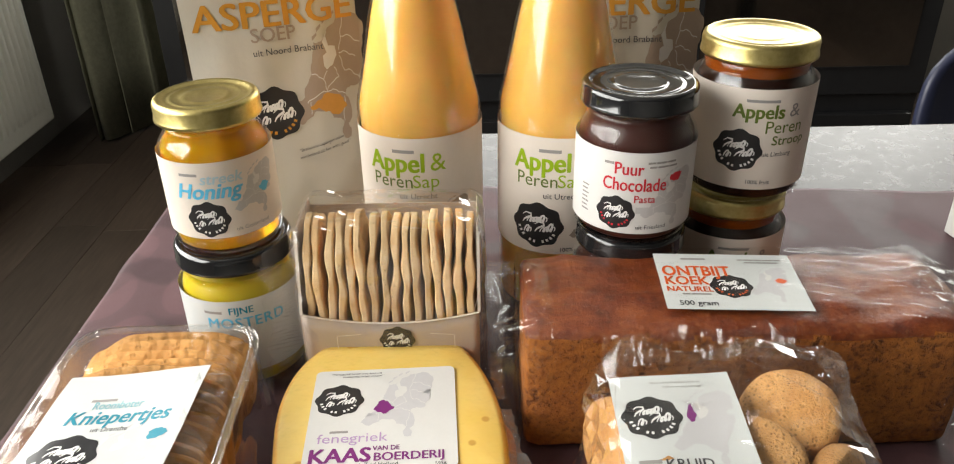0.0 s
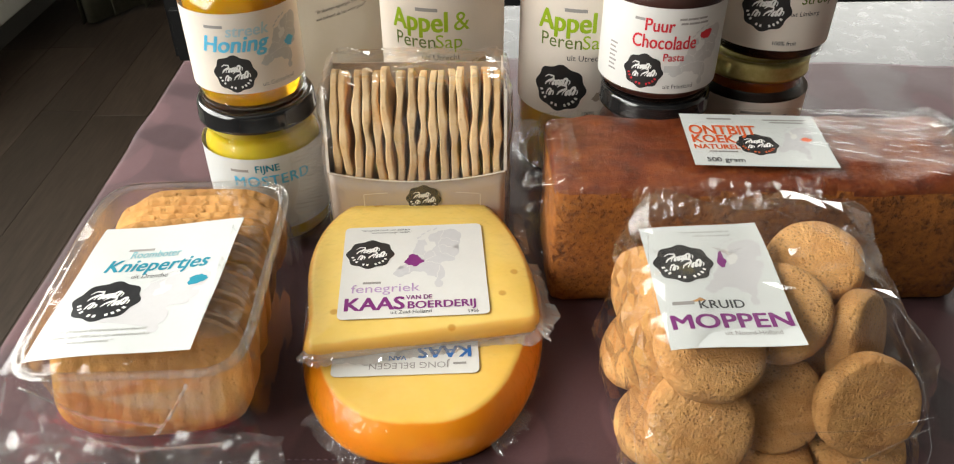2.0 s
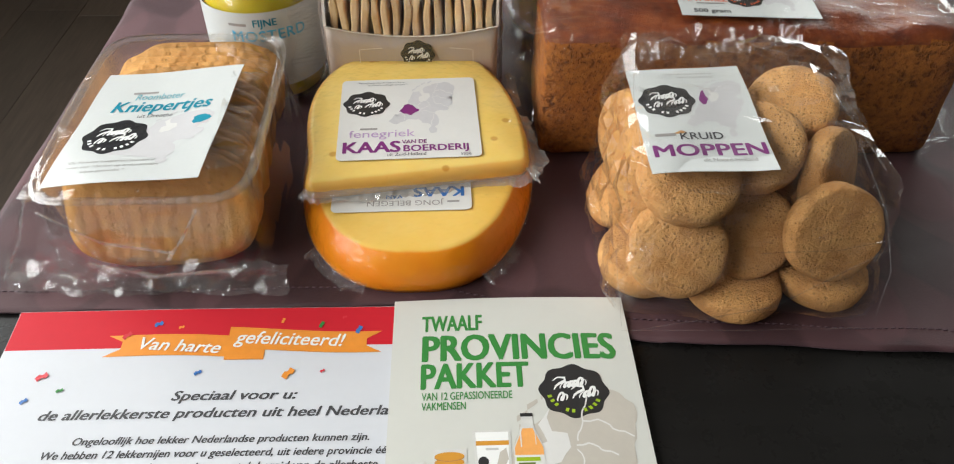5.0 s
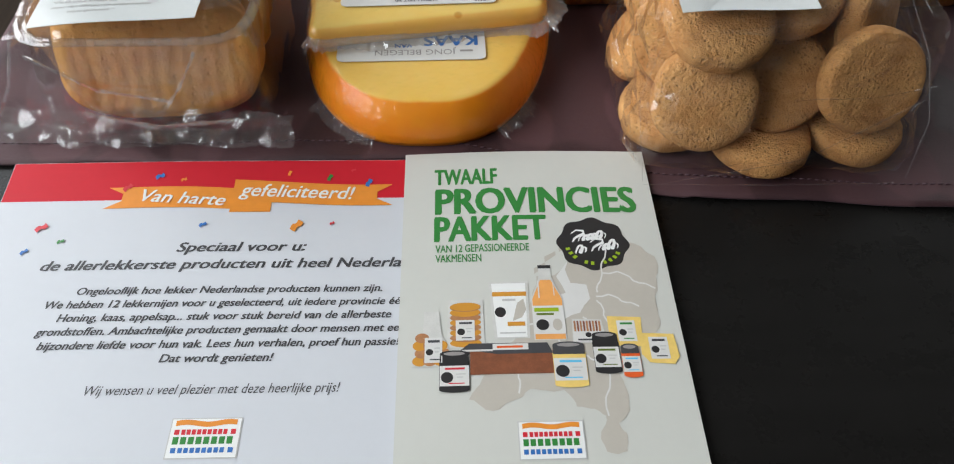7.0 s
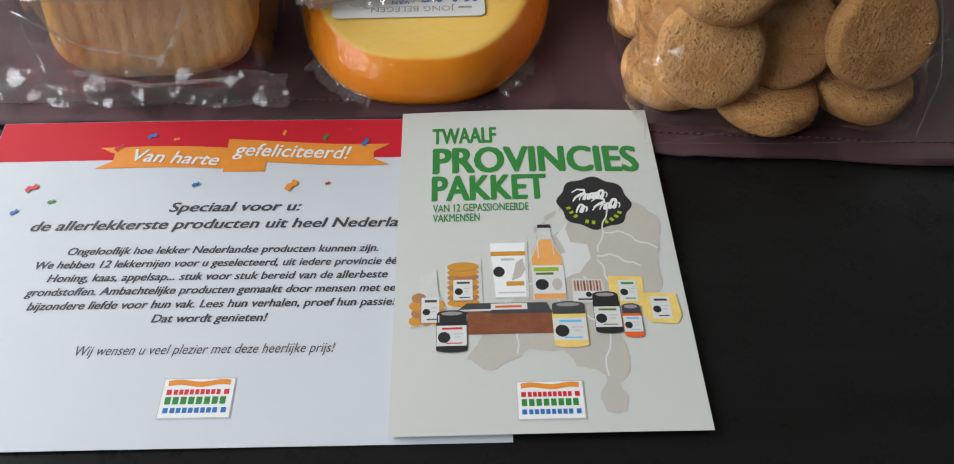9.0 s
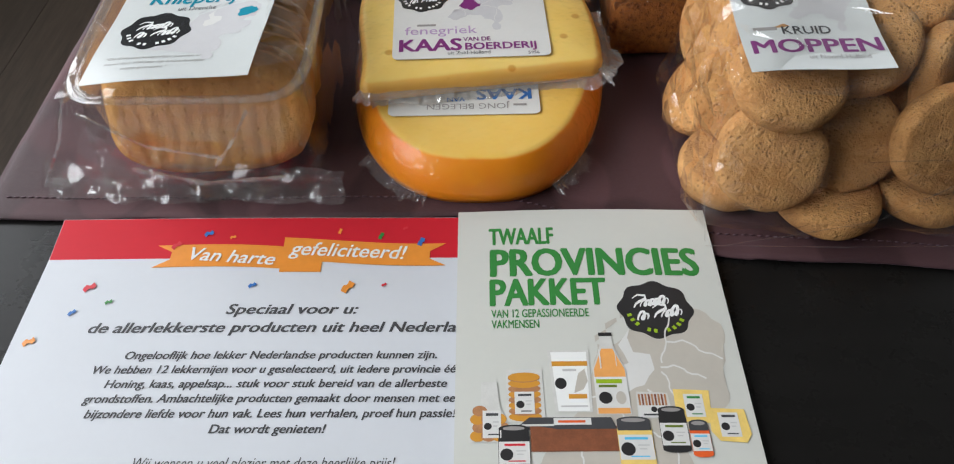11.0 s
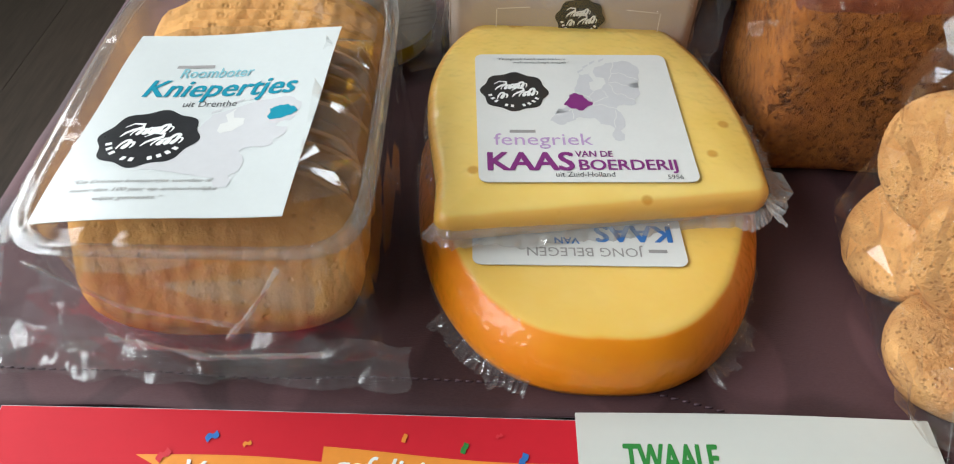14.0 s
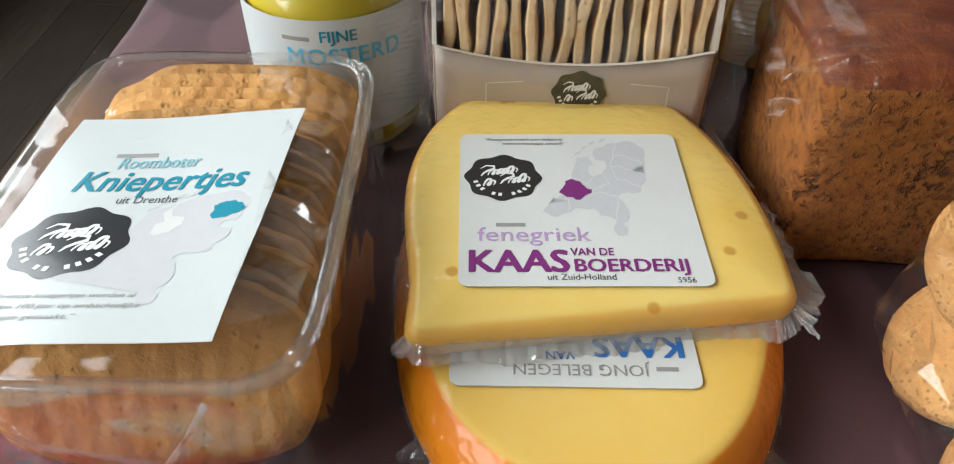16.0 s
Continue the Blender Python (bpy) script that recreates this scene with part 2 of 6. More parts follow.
M = dict(
    cloth=make_cloth(), table=make_table(), crumb=make_crumb(), crust=make_crust(), planks=make_planks(), gold=make_gold(),
    thread=plain("purple_thread", (0.10, 0.055, 0.07), 0.7),
    label=plain("matt_label_paper", (0.67, 0.66, 0.635), 0.5, 0.03, 60),
    cream=plain("cream_label_paper", (0.76, 0.68, 0.60), 0.5, 0.03, 60),
    glossy_label=plain("glossy_white_label", (0.61, 0.63, 0.62), 0.28, 0.03, 60),
    paper=plain("white_printed_paper", (0.60, 0.615, 0.65), 0.5, 0.02, 30),
    cover=plain("ivory_booklet_cover", (0.585, 0.585, 0.54), 0.45, 0.02, 30),
    page=plain("booklet_page_edge", (0.7, 0.69, 0.65), 0.6),
    card=plain("grey_brown_carton", (0.50, 0.40, 0.33), 0.55, 0.06, 80),
    card_edge=plain("raw_carton_edge", (0.75, 0.68, 0.6), 0.7),
    pouch=plain("satin_white_pouch", (0.56, 0.53, 0.46), 0.35, 0.015, 30, 0.0004),
    ink=plain("black_ink", (0.018, 0.017, 0.018), 0.45, 0.2),
    ink_shiny=plain("embossed_black_ink", (0.03, 0.03, 0.032), 0.18, 0.2),
    white=plain("white_ink", (0.82, 0.82, 0.8), 0.45, 0.03),
    dark=plain("charcoal_ink", (0.05, 0.05, 0.055), 0.5, 0.15),
    grey=plain("pale_grey_ink", (0.52, 0.51, 0.50), 0.5, 0.05),
    map_grey=plain("faint_grey_ink", (0.56, 0.55, 0.56), 0.5, 0.05),
    biscuit=plain("biscuit_brown_ink", (0.42, 0.19, 0.08), 0.45, 0.3, 300),
    cheese_ink=plain("cheese_yellow_ink", (0.82, 0.58, 0.16), 0.45, 0.12, 200),
    juice_ink=plain("juice_orange_ink", (0.80, 0.36, 0.10), 0.4, 0.1, 60),
    film_ink=plain("light_film_ink", (0.60, 0.59, 0.56), 0.45, 0.1, 200),
    greige=plain("warm_grey_ink", (0.50, 0.46, 0.40), 0.5, 0.05),
    taupe=plain("taupe_ink", (0.36, 0.28, 0.22), 0.5, 0.05),
    midgrey=plain("mid_grey_ink", (0.30, 0.28, 0.27), 0.5, 0.05),
    blue=plain("sky_blue_ink", (0.10, 0.50, 0.75), 0.4, 0.05),
    pale_blue=plain("pale_blue_ink", (0.45, 0.62, 0.68), 0.4, 0.05),
    teal=plain("teal_ink", (0.02, 0.26, 0.36), 0.22, 0.08),
    pale_teal=plain("pale_teal_ink", (0.25, 0.52, 0.58), 0.25, 0.08),
    purple=plain("purple_ink", (0.20, 0.02, 0.17), 0.4, 0.08),
    lilac=plain("lilac_ink", (0.47, 0.30, 0.52), 0.4, 0.05),
    royal=plain("royal_blue_ink", (0.03, 0.15, 0.45), 0.4, 0.05),
    red=plain("red_ink", (0.62, 0.02, 0.035), 0.4, 0.05),
    orange_red=plain("orange_red_ink", (0.75, 0.11, 0.02), 0.4, 0.05),
    orange=plain("orange_ink", (0.78, 0.27, 0.03), 0.4, 0.12, 25),
    ochre=plain("ochre_ink", (0.60, 0.27, 0.03), 0.4, 0.08),
    lime=plain("lime_green_ink", (0.30, 0.45, 0.01), 0.4, 0.05),
    moss=plain("moss_green_ink", (0.12, 0.17, 0.02), 0.4, 0.05),
    forest=plain("forest_green_ink", (0.03, 0.22, 0.04), 0.4, 0.05),
    letter_red=plain("letterhead_red_ink", (0.58, 0.012, 0.026), 0.6, 0.05, 20, Specular_IOR_Level=0.25),
    brown=plain("brown_ink", (0.22, 0.07, 0.03), 0.45, 0.3, 200),
    honey=make_content("clear_honey", (1.0, 0.50, 0.02), 0.6, 0.05, Transmission_Weight=0.55),
    mustard=make_content("fine_mustard", (0.62, 0.44, 0.015), 0.3, 0.4),
    choc=make_content("dark_chocolate_spread", (0.055, 0.014, 0.010), 0.1, 0.35),
    syrup=make_content("dark_fruit_syrup", (0.02, 0.006, 0.004), 0.1, 0.2),
    amber=make_content("amber_syrup_film", (0.45, 0.09, 0.008), 0.4, 0.15, Transmission_Weight=0.4),
    juice=make_content("cloudy_pear_juice", (0.99, 0.55, 0.145), 0.7, 0.18),
    black_tin=plain("black_lacquered_tin", (0.012, 0.012, 0.013), 0.12, 0.1, Coat_Weight=0.6, Coat_Roughness=0.05),
    glass=glass("clear_jar_glass"),
    cellophane=film("cellophane", scale=45, relief=0.0022, gloss=0.8, haze=0.006, base=0.045),
    tight=film("tight_wrap", scale=55, relief=0.0016, gloss=0.15, haze=0.0, base=0.010, edge=4.5),
    tray=film("clear_tray_plastic", (0.98, 0.98, 0.98), 20, 0.0006, 0.5, 0.0, 0.025),
    frost=film("bunched_film", (0.95, 0.95, 0.94), 190, 0.002, 0.9, 0.26, 0.10),
    bunch=film("gathered_film", (0.985, 0.985, 0.98), 60, 0.0024, 0.45, 0.004, 0.018),
    rim=film("moulded_rim_plastic", (0.97, 0.975, 0.975), 12, 0.0003, 0.8, 0.03, 0.06, 3.0, 0.10),
    slack=film("slack_film", scale=25, relief=0.0010, gloss=0.8, haze=0.004, base=0.07, rough=0.05),
    drape=film("draped_film", scale=30, relief=0.0012, gloss=0.30, haze=0.004, base=0.018, rough=0.05),
    seal=film("ribbed_seal_film", (0.96, 0.96, 0.96), 120, 0.002, 0.8, 0.10, 0.08, rough=0.2),
    crimp=film("crimped_film", scale=160, relief=0.002, gloss=0.7, haze=0.05, base=0.06, rough=0.2),
    cookie=make_baked("spiced_cookie", (0.46, 0.195, 0.052), (0.70, 0.370, 0.130), 0.5, 1.5, 0.0014, 0.06),
    wafer=make_wafer(),
    cracker=make_baked("pale_crispbread", (0.72, 0.42, 0.18), (0.94, 0.72, 0.44), 0.3, 0.8, 0.0005),
    cheese_top=make_cheese("fenugreek_cheese", (0.80, 0.52, 0.11), (0.84, 0.60, 0.18), True),
    cheese_low=make_cheese("young_matured_cheese", (0.81, 0.47, 0.07), (0.84, 0.56, 0.15), False),
    radiator=plain("cream_radiator_enamel", (0.82, 0.82, 0.74), 0.35, 0.04),
    curtain=plain("olive_grey_curtain", (0.17, 0.165, 0.11), 0.85, 0.25, 60, 0.002),
    plaster=plain("white_plaster", (0.27, 0.26, 0.24), 0.85, 0.05, 6, 0.001),
    cabinet=plain("black_cabinet", (0.014, 0.014, 0.015), 0.35, 0.2),
    smoked=plain("smoked_mirror_glass", (0.30, 0.28, 0.26), 0.06, 0.1, Metallic=1.0),
    chair=plain("navy_chair_shell", (0.022, 0.026, 0.055), 0.4, 0.1),
    frame=plain("white_window_frame", (0.75, 0.75, 0.73), 0.35, 0.03),
)
M["pane"] = film("window_pane", (0.97, 0.98, 0.98), 3, 0.0001, 0.5, 0.0, 0.03)

# ---- building helpers ----


def mesh_of(name, bm, mats, smooth=True):
    me = bpy.data.meshes.new(name)
    if not any(e.is_boundary for e in bm.edges):
        bmesh.ops.recalc_face_normals(bm, faces=bm.faces)
    for f in bm.faces:
        f.smooth = smooth
    bm.to_mesh(me)
    bm.free()
    for m in mats if isinstance(mats, (list, tuple)) else [mats]:
        me.materials.append(m)
    return me


def part(name, bm, material, parent=None, label="", smooth=True, m=None, auto=None):
    """One mesh object, under a thing or a part."""
    ob = new(name, bm if isinstance(bm, bpy.types.Mesh) else mesh_of(name, bm, material, smooth))
    ob.parent = parent
    if m is not None:
        ob.matrix_local = m
    if auto:
        ob.data.set_sharp_from_angle(angle=radians(auto))
    if label:
        ob["label"] = label
    return ob


def leaf(ob, thick=0.0001):
    """Gives a sheet of paper its thickness, with a crisp edge."""
    s = ob.modifiers.new("thickness", "SOLIDIFY")
    s.thickness, s.use_rim = thick, False
    return ob


def thing(name, label, category, m=None, group="", kind=""):
    ob = tagged(new(name), label, category, group, kind)
    ob.empty_display_size = 0.02
    if m is not None:
        ob.matrix_world = m
    return ob


def lathe(profile, seg=56, closed=False):
    bm = bmesh.new()
    rings = []
    for r, z in profile:
        rings.append([bm.verts.new((r * math.cos(2 * math.pi * k / seg), r * math.sin(2 * math.pi * k / seg), z)) for k in range(seg)] if r > 1e-6 else [bm.verts.new((0, 0, z))])
    for a, b in zip(rings, rings[1:]):
        for k in range(seg):
            j = (k + 1) % seg
            vs = [a[k % len(a)], a[j % len(a)], b[j % len(b)], b[k % len(b)]]
            vs = list(dict.fromkeys(vs))
            if len(vs) > 2:
                bm.faces.new(vs)
    return bm


def box(x0, x1, y0, y1, z0, z1, bevel=0.0):
    bm = bmesh.new()
    bmesh.ops.create_cube(bm, size=1, matrix=Matrix.Translation(((x0 + x1) / 2, (y0 + y1) / 2, (z0 + z1) / 2)) @ Matrix.Diagonal((x1 - x0, y1 - y0, z1 - z0, 1)))
    if bevel:
        bmesh.ops.bevel(bm, geom=bm.edges[:], offset=bevel, segments=2, affect="EDGES", profile=0.5)
    return bm


def rbox(h, r, cuts=14, c=(0, 0, 0)):
    """A box with round edges and an even mesh. h: half sizes."""
    bm = bmesh.new()
    bmesh.ops.create_cube(bm, size=2)
    bmesh.ops.subdivide_edges(bm, edges=bm.edges[:], cuts=cuts, use_grid_fill=True)
    for v in bm.verts:
        q = [v.co[n] * h[n] for n in range(3)]
        i = [max(-(h[n] - r), min(h[n] - r, q[n])) for n in range(3)]
        d = Vector([q[n] - i[n] for n in range(3)])
        v.co = Vector(i) + d.normalized() * r + Vector(c) if d.length > 1e-9 else Vector(q) + Vector(c)
    return bm


def sheet(f, nu, nv, close=False):
    """A mesh from f(u, v) with u and v in 0..1."""
    bm = bmesh.new()
    cols = nu if close else nu + 1
    g = [[bm.verts.new(f(i / nu, j / nv)) for j in range(nv + 1)] for i in range(cols)]
    for i in range(nu):
        for j in range(nv):
            a, b = g[i], g[(i + 1) % cols]
            bm.faces.new((a[j], b[j], b[j + 1], a[j + 1]))
    return bm


def slab(outline, layers, crown=0.0):
    """A solid from an outline: layers of (inset, z), from below to above."""
    bm = bmesh.new()
    n = len(outline)
    pts = [Vector(p) for p in outline]
    normal = []
    for k in range(n):
        d = pts[(k + 1) % n] - pts[k - 1]
        normal.append(Vector((d.y, -d.x)).normalized())
    mid = sum(pts, Vector((0, 0))) / n
    rings = []
    for inset, z in layers:
        zf = z if callable(z) else (lambda x, y, z=z: z)
        ring = []
        for k in range(n):
            p = pts[k] - normal[k] * inset
            ring.append(bm.verts.new((p.x, p.y, zf(p.x, p.y))))
        rings.append(ring)
    for a, b in zip(rings, rings[1:]):
        for k in range(n):
            bm.faces.new((a[k], a[(k + 1) % n], b[(k + 1) % n], b[k]))
    for ring, z, sign in ((rings[0], layers[0][1], 0), (rings[-1], layers[-1][1], 1)):
        zf = z if callable(z) else (lambda x, y, z=z: z)
        inner = ring
        for s in (0.75, 0.45):
            nxt = []
            for v in ring:
                p = mid + (v.co.xy - mid) * s
                nxt.append(bm.verts.new((p.x, p.y, zf(p.x, p.y) + sign * crown * (1 - s * s))))
            for k in range(n):
                bm.faces.new((inner[k], inner[(k + 1) % n], nxt[(k + 1) % n], nxt[k]))
            inner = nxt
        c = bm.verts.new((mid.x, mid.y, zf(mid.x, mid.y) + sign * crown))
        for k in range(n):
            bm.faces.new((inner[k], inner[(k + 1) % n], c))
    return bm


def crease(bm, amount, scale, seed=0.0):
    """Moves the points of a mesh by smooth noise."""
    for v in bm.verts:
        v.co += amount * noise.noise_vector(v.co * scale + Vector((seed, seed * 1.7, 3.1)))
    return bm


def crumple(bm, amount, seed):
    """Breaks a film into uneven facets."""
    rnd = random.Random(seed)
    bmesh.ops.triangulate(bm, faces=bm.faces[:])
    for v in bm.verts:
        v.co += Vector((rnd.uniform(-1, 1), rnd.uniform(-1, 1), rnd.uniform(-1, 1))) * amount
    return bm


def frill(a, b, out, ribs, depth, seed=0, waves=1.0, rows=4):
    """A crimped strip of film from a to b that reaches out by the vector out."""
    a, b, out = Vector(a), Vector(b), Vector(out)
    up = (b - a).cross(out).normalized()
    rnd = random.Random(seed)
    ph = rnd.uniform(0, 9)

    def f(u, v):
        p = a.lerp(b, u) + out * v * (0.85 + 0.3 * noise.noise(Vector((u * 9, seed, 0.3))))
        rib = depth * (1 if round(u * ribs * 2) % 2 else -1) * (0.4 + 0.6 * v)
        big = waves * v * 0.004 * noise.noise(Vector((u * 6 + ph, seed, 1.3)))
        return p + up * (rib + big)

    return sheet(f, ribs * 2, rows)


def fold_line(pts, width, lift=0.0006):
    """A slim standing fold of film along a line of points."""
    pts = [Vector(p) for p in pts]
    bm = bmesh.new()
    n = 10
    path = []
    for a, b in zip(pts, pts[1:]):
        path += [a.lerp(b, k / n) for k in range(n)]
    path.append(pts[-1])
    rows = []
    for k, p in enumerate(path):
        d = (path[min(k + 1, len(path) - 1)] - path[max(k - 1, 0)]).normalized()
        side = d.cross(Vector((0, -0.6, 0.8))).normalized()
        w = width * (0.5 + 0.9 * abs(noise.noise(p * 130)))
        q = p + side * 0.0003 * noise.noise(p * 70)
        rows.append([bm.verts.new(q - side * w), bm.verts.new(q + Vector((0, -0.5, 0.8)) * lift), bm.verts.new(q + side * w)])
    for a, b in zip(rows, rows[1:]):
        for m in (0, 1):
            bm.faces.new((a[m], b[m], b[m + 1], a[m + 1]))
    return bm


# printing on flat or round labels: u to the right, v up, h off the paper


class Paper:
    def __init__(self, ob, radius=None, centre=(0, 0), turn=0.0):
        self.ob, self.r, self.turn, self.lift = ob, radius, turn, 0.0

    @property
    def bent(self):
        return self.r is not None or type(self) is not Paper

    def place(self, u, v, h):
        if self.r is None:
            return Vector((u, v, h))
        a = u / self.r + self.turn
        return Vector(((self.r + h) * math.sin(a), -(self.r + h) * math.cos(a), v))

    def put(self, name, bm, mats, h=0.00025, label=""):
        for v in bm.verts:
            v.co = self.place(v.co.x, v.co.y, self.lift + 0.5 * v.co.z + 0.3 * h)
        me = bpy.data.meshes.new(name)
        bm.to_mesh(me)
        bm.free()
        for m in mats if isinstance(mats, (list, tuple)) else [mats]:
            me.materials.append(m)
        return part(name, me, None, self.ob, label)


def write(paper, body, size, u, v, ink, align="LEFT", bold=0.0, slant=0.0, stretch=1.0, turn=0.0, spacing=1.0, h=0.0003, width=None, cap=None):
    size = cap / 0.70 if cap else size
    cu = bpy.data.curves.new("lettering", "FONT")
    cu.body, cu.size, cu.align_x, cu.shear, cu.space_character = body, size, align, slant, spacing
    cu.resolution_u = 3
    ob = bpy.data.objects.new("lettering", cu)
    me = bpy.data.meshes.new_from_object(ob)
    bm = bmesh.new()
    bm.from_mesh(me)
    if bold:  # a heavier face: strokes widened by shifted layers
        o = bold * size * 0.95
        for k, (dx, dy) in enumerate(((o, 0.35 * o), (-o, -0.35 * o), (0.5 * o, -0.45 * o), (-0.5 * o, 0.45 * o))):
            n0 = len(bm.verts)
            bm.from_mesh(me)
            bm.verts.ensure_lookup_table()
            for w in bm.verts[n0:]:
                w.co += Vector((dx, dy, 0.00003 * (k + 1)))
    bpy.data.objects.remove(ob)
    bpy.data.meshes.remove(me)
    if width:
        xs = [v.co.x for v in bm.verts]
        stretch = width / (max(xs) - min(xs))
    if paper.bent:
        bmesh.ops.triangulate(bm, faces=bm.faces[:])
        long = [e for e in bm.edges if e.calc_length() > 0.003]
        if long:
            bmesh.ops.subdivide_edges(bm, edges=long, cuts=2)
            bmesh.ops.triangulate(bm, faces=bm.faces[:])
    bm.transform(Matrix.Translation((u, v, 0)) @ Matrix.Rotation(radians(turn), 4, "Z") @ Matrix.Diagonal((stretch, 1, 1, 1)))
    return paper.put("lettering", bm, ink, h)


def bars(paper, u, v, widths, height, ink, slant=0.0, gap=0.35, turn=0.0, h=0.0003, name="printed_line"):
    """A line of writing that stays plain bars."""
    bm = bmesh.new()
    x = 0.0
    for w in widths:
        n = max(1, int(w / 0.003))
        for k in range(n):
            a, b = x + w * k / n, x + w * (k + 1) / n
            bm.faces.new([bm.verts.new(p) for p in ((a, 0, 0), (b, 0, 0), (b + slant * height, height, 0), (a + slant * height, height, 0))])
        x += w + gap * height
    bm.transform(Matrix.Translation((u, v, 0)) @ Matrix.Rotation(radians(turn), 4, "Z"))
    return paper.put(name, bm, ink, h)


def stroke(bm, pts, w, mi=0):
    """A thin inked line; thin where it starts and ends."""
    pts = [Vector(p) for p in pts]
    n = len(pts)
    rows = []
    for k, p in enumerate(pts):
        d = (pts[min(k + 1, n - 1)] - pts[max(k - 1, 0)]).normalized()
        q = w * (0.55 + 0.45 * abs(d.y)) * min(1.0, 0.3 + 3 * min(k, n - 1 - k) / n)
        side = Vector((-d.y, d.x)) * q * 0.5
        rows.append([bm.verts.new((*(p + e * side), 0.00002 * (k % 7))) for e in (-1, 1)])
    for a, b in zip(rows, rows[1:]):
        bm.faces.new((a[0], b[0], b[1], a[1])).material_index = mi


def emblem(paper, u, v, r, tint="white", ink="ink", squash=0.94):
    """A dark scalloped seal with plain light flourishes in two rows and a row of small blocks below."""
    n = 64
    seal, marks = bmesh.new(), bmesh.new()
    rim = []
    for k in range(n):
        a = 2 * math.pi * k / n
        q = r * (0.95 + 0.05 * math.cos(8 * a + 0.5))
        rim.append(Vector((q * math.cos(a) * 1.02, squash * q * math.sin(a))))
    rings = [[seal.verts.new((u + p.x * f, v + p.y * f, 0)) for p in rim] for f in (1, 0.75, 0.5, 0.25)]
    for a, b in zip(rings, rings[1:]):
        for k in range(n):
            seal.faces.new((a[k], a[(k + 1) % n], b[(k + 1) % n], b[k]))
    mid = seal.verts.new((u, v, 0))
    for k in range(n):
        seal.faces.new((mid, rings[-1][k], rings[-1][(k + 1) % n]))

    def flourish(x0, x1, base, loops, tall):
        pts = []
        m = 14 * loops
        for k in range(m + 1):
            t = k / m
            a = 2 * math.pi * loops * t
            h = tall[min(int(t * loops), loops - 1)]
            x = x0 + (x1 - x0) * t - 0.045 * math.sin(a)
            y = base + h * (1 - math.cos(a)) / 2
            pts.append((u + r * (x + 0.3 * (y - base)), v + r * squash * (y + 0.17 * x)))
        stroke(marks, pts, 0.085 * r)

    cap = lambda x, base, h: stroke(marks, [(u + r * (x + d + 0.3 * e), v + r * squash * (base + e + 0.17 * x)) for d, e in ((-0.16, h * 0.72), (-0.05, h), (0.16, h * 0.95), (0.2, h * 0.7), (0.06, h * 0.5), (-0.02, h * 0.3), (-0.05, 0.0))], 0.10 * r)
    cap(-0.52, 0.12, 0.46)
    flourish(-0.38, 0.34, 0.14, 6, (0.20, 0.20, 0.22, 0.22, 0.30, 0.20))
    flourish(-0.50, -0.26, -0.30, 2, (0.30, 0.20))
    cap(-0.02, -0.30, 0.46)
    flourish(0.14, 0.64, -0.30, 4, (0.20, 0.22, 0.36, 0.20))
    for k in range(11):
        a = radians(196 + k * 13.4)
        c, sn = math.cos(a), math.sin(a)
        if k in (3, 6):
            continue
        pts = [marks.verts.new((u + r * (0.74 * c + e * sn * 0.045 + f * c * 0.06), v + r * squash * (0.74 * sn - e * c * 0.045 + f * sn * 0.06), 0)) for e, f in ((-1, -1), (1, -1), (1, 1), (-1, 1))]
        marks.faces.new(pts).material_index = 1
    ob = paper.put("emblem", seal, M[ink], 0.0004)
    tagged(paper.put("emblem_mark", marks, [M["white"], M[tint]], 0.0007), kind="stuff")
    return ob


COAST = [(.00, .22), (.11, .17), (.23, .22), (.27, .25), (.36, .25), (.44, .25), (.49, .18), (.57, .17), (.63, .14), (.58, .05), (.60, .0), (.69, .0),
         (.70, .07), (.67, .11), (.73, .16), (.73, .25), (.67, .36), (.71, .40), (.81, .40), (.89, .43), (.88, .48), (.95, .54), (.95, .61), (.86, .63),
         (.88, .68), (.95, .68), (.99, .80), (.99, .89), (.90, .96), (.76, .95), (.66, .94), (.54, .88), (.45, .79),
         (.36, .79), (.32, .66), (.29, .55), (.19, .45), (.18, .38), (.10, .36), (.20, .33), (.06, .30)]


def ragged(pts, amount, seed, times=2):
    rnd = random.Random(seed)
    for _ in range(times):
        out = []
        for k, p in enumerate(pts):
            q = pts[(k + 1) % len(pts)]
            d = math.hypot(q[0] - p[0], q[1] - p[1])
            out += [p, ((p[0] + q[0]) / 2 + rnd.uniform(-1, 1) * amount * d, (p[1] + q[1]) / 2 + rnd.uniform(-1, 1) * amount * d)]
        pts = out
    return pts


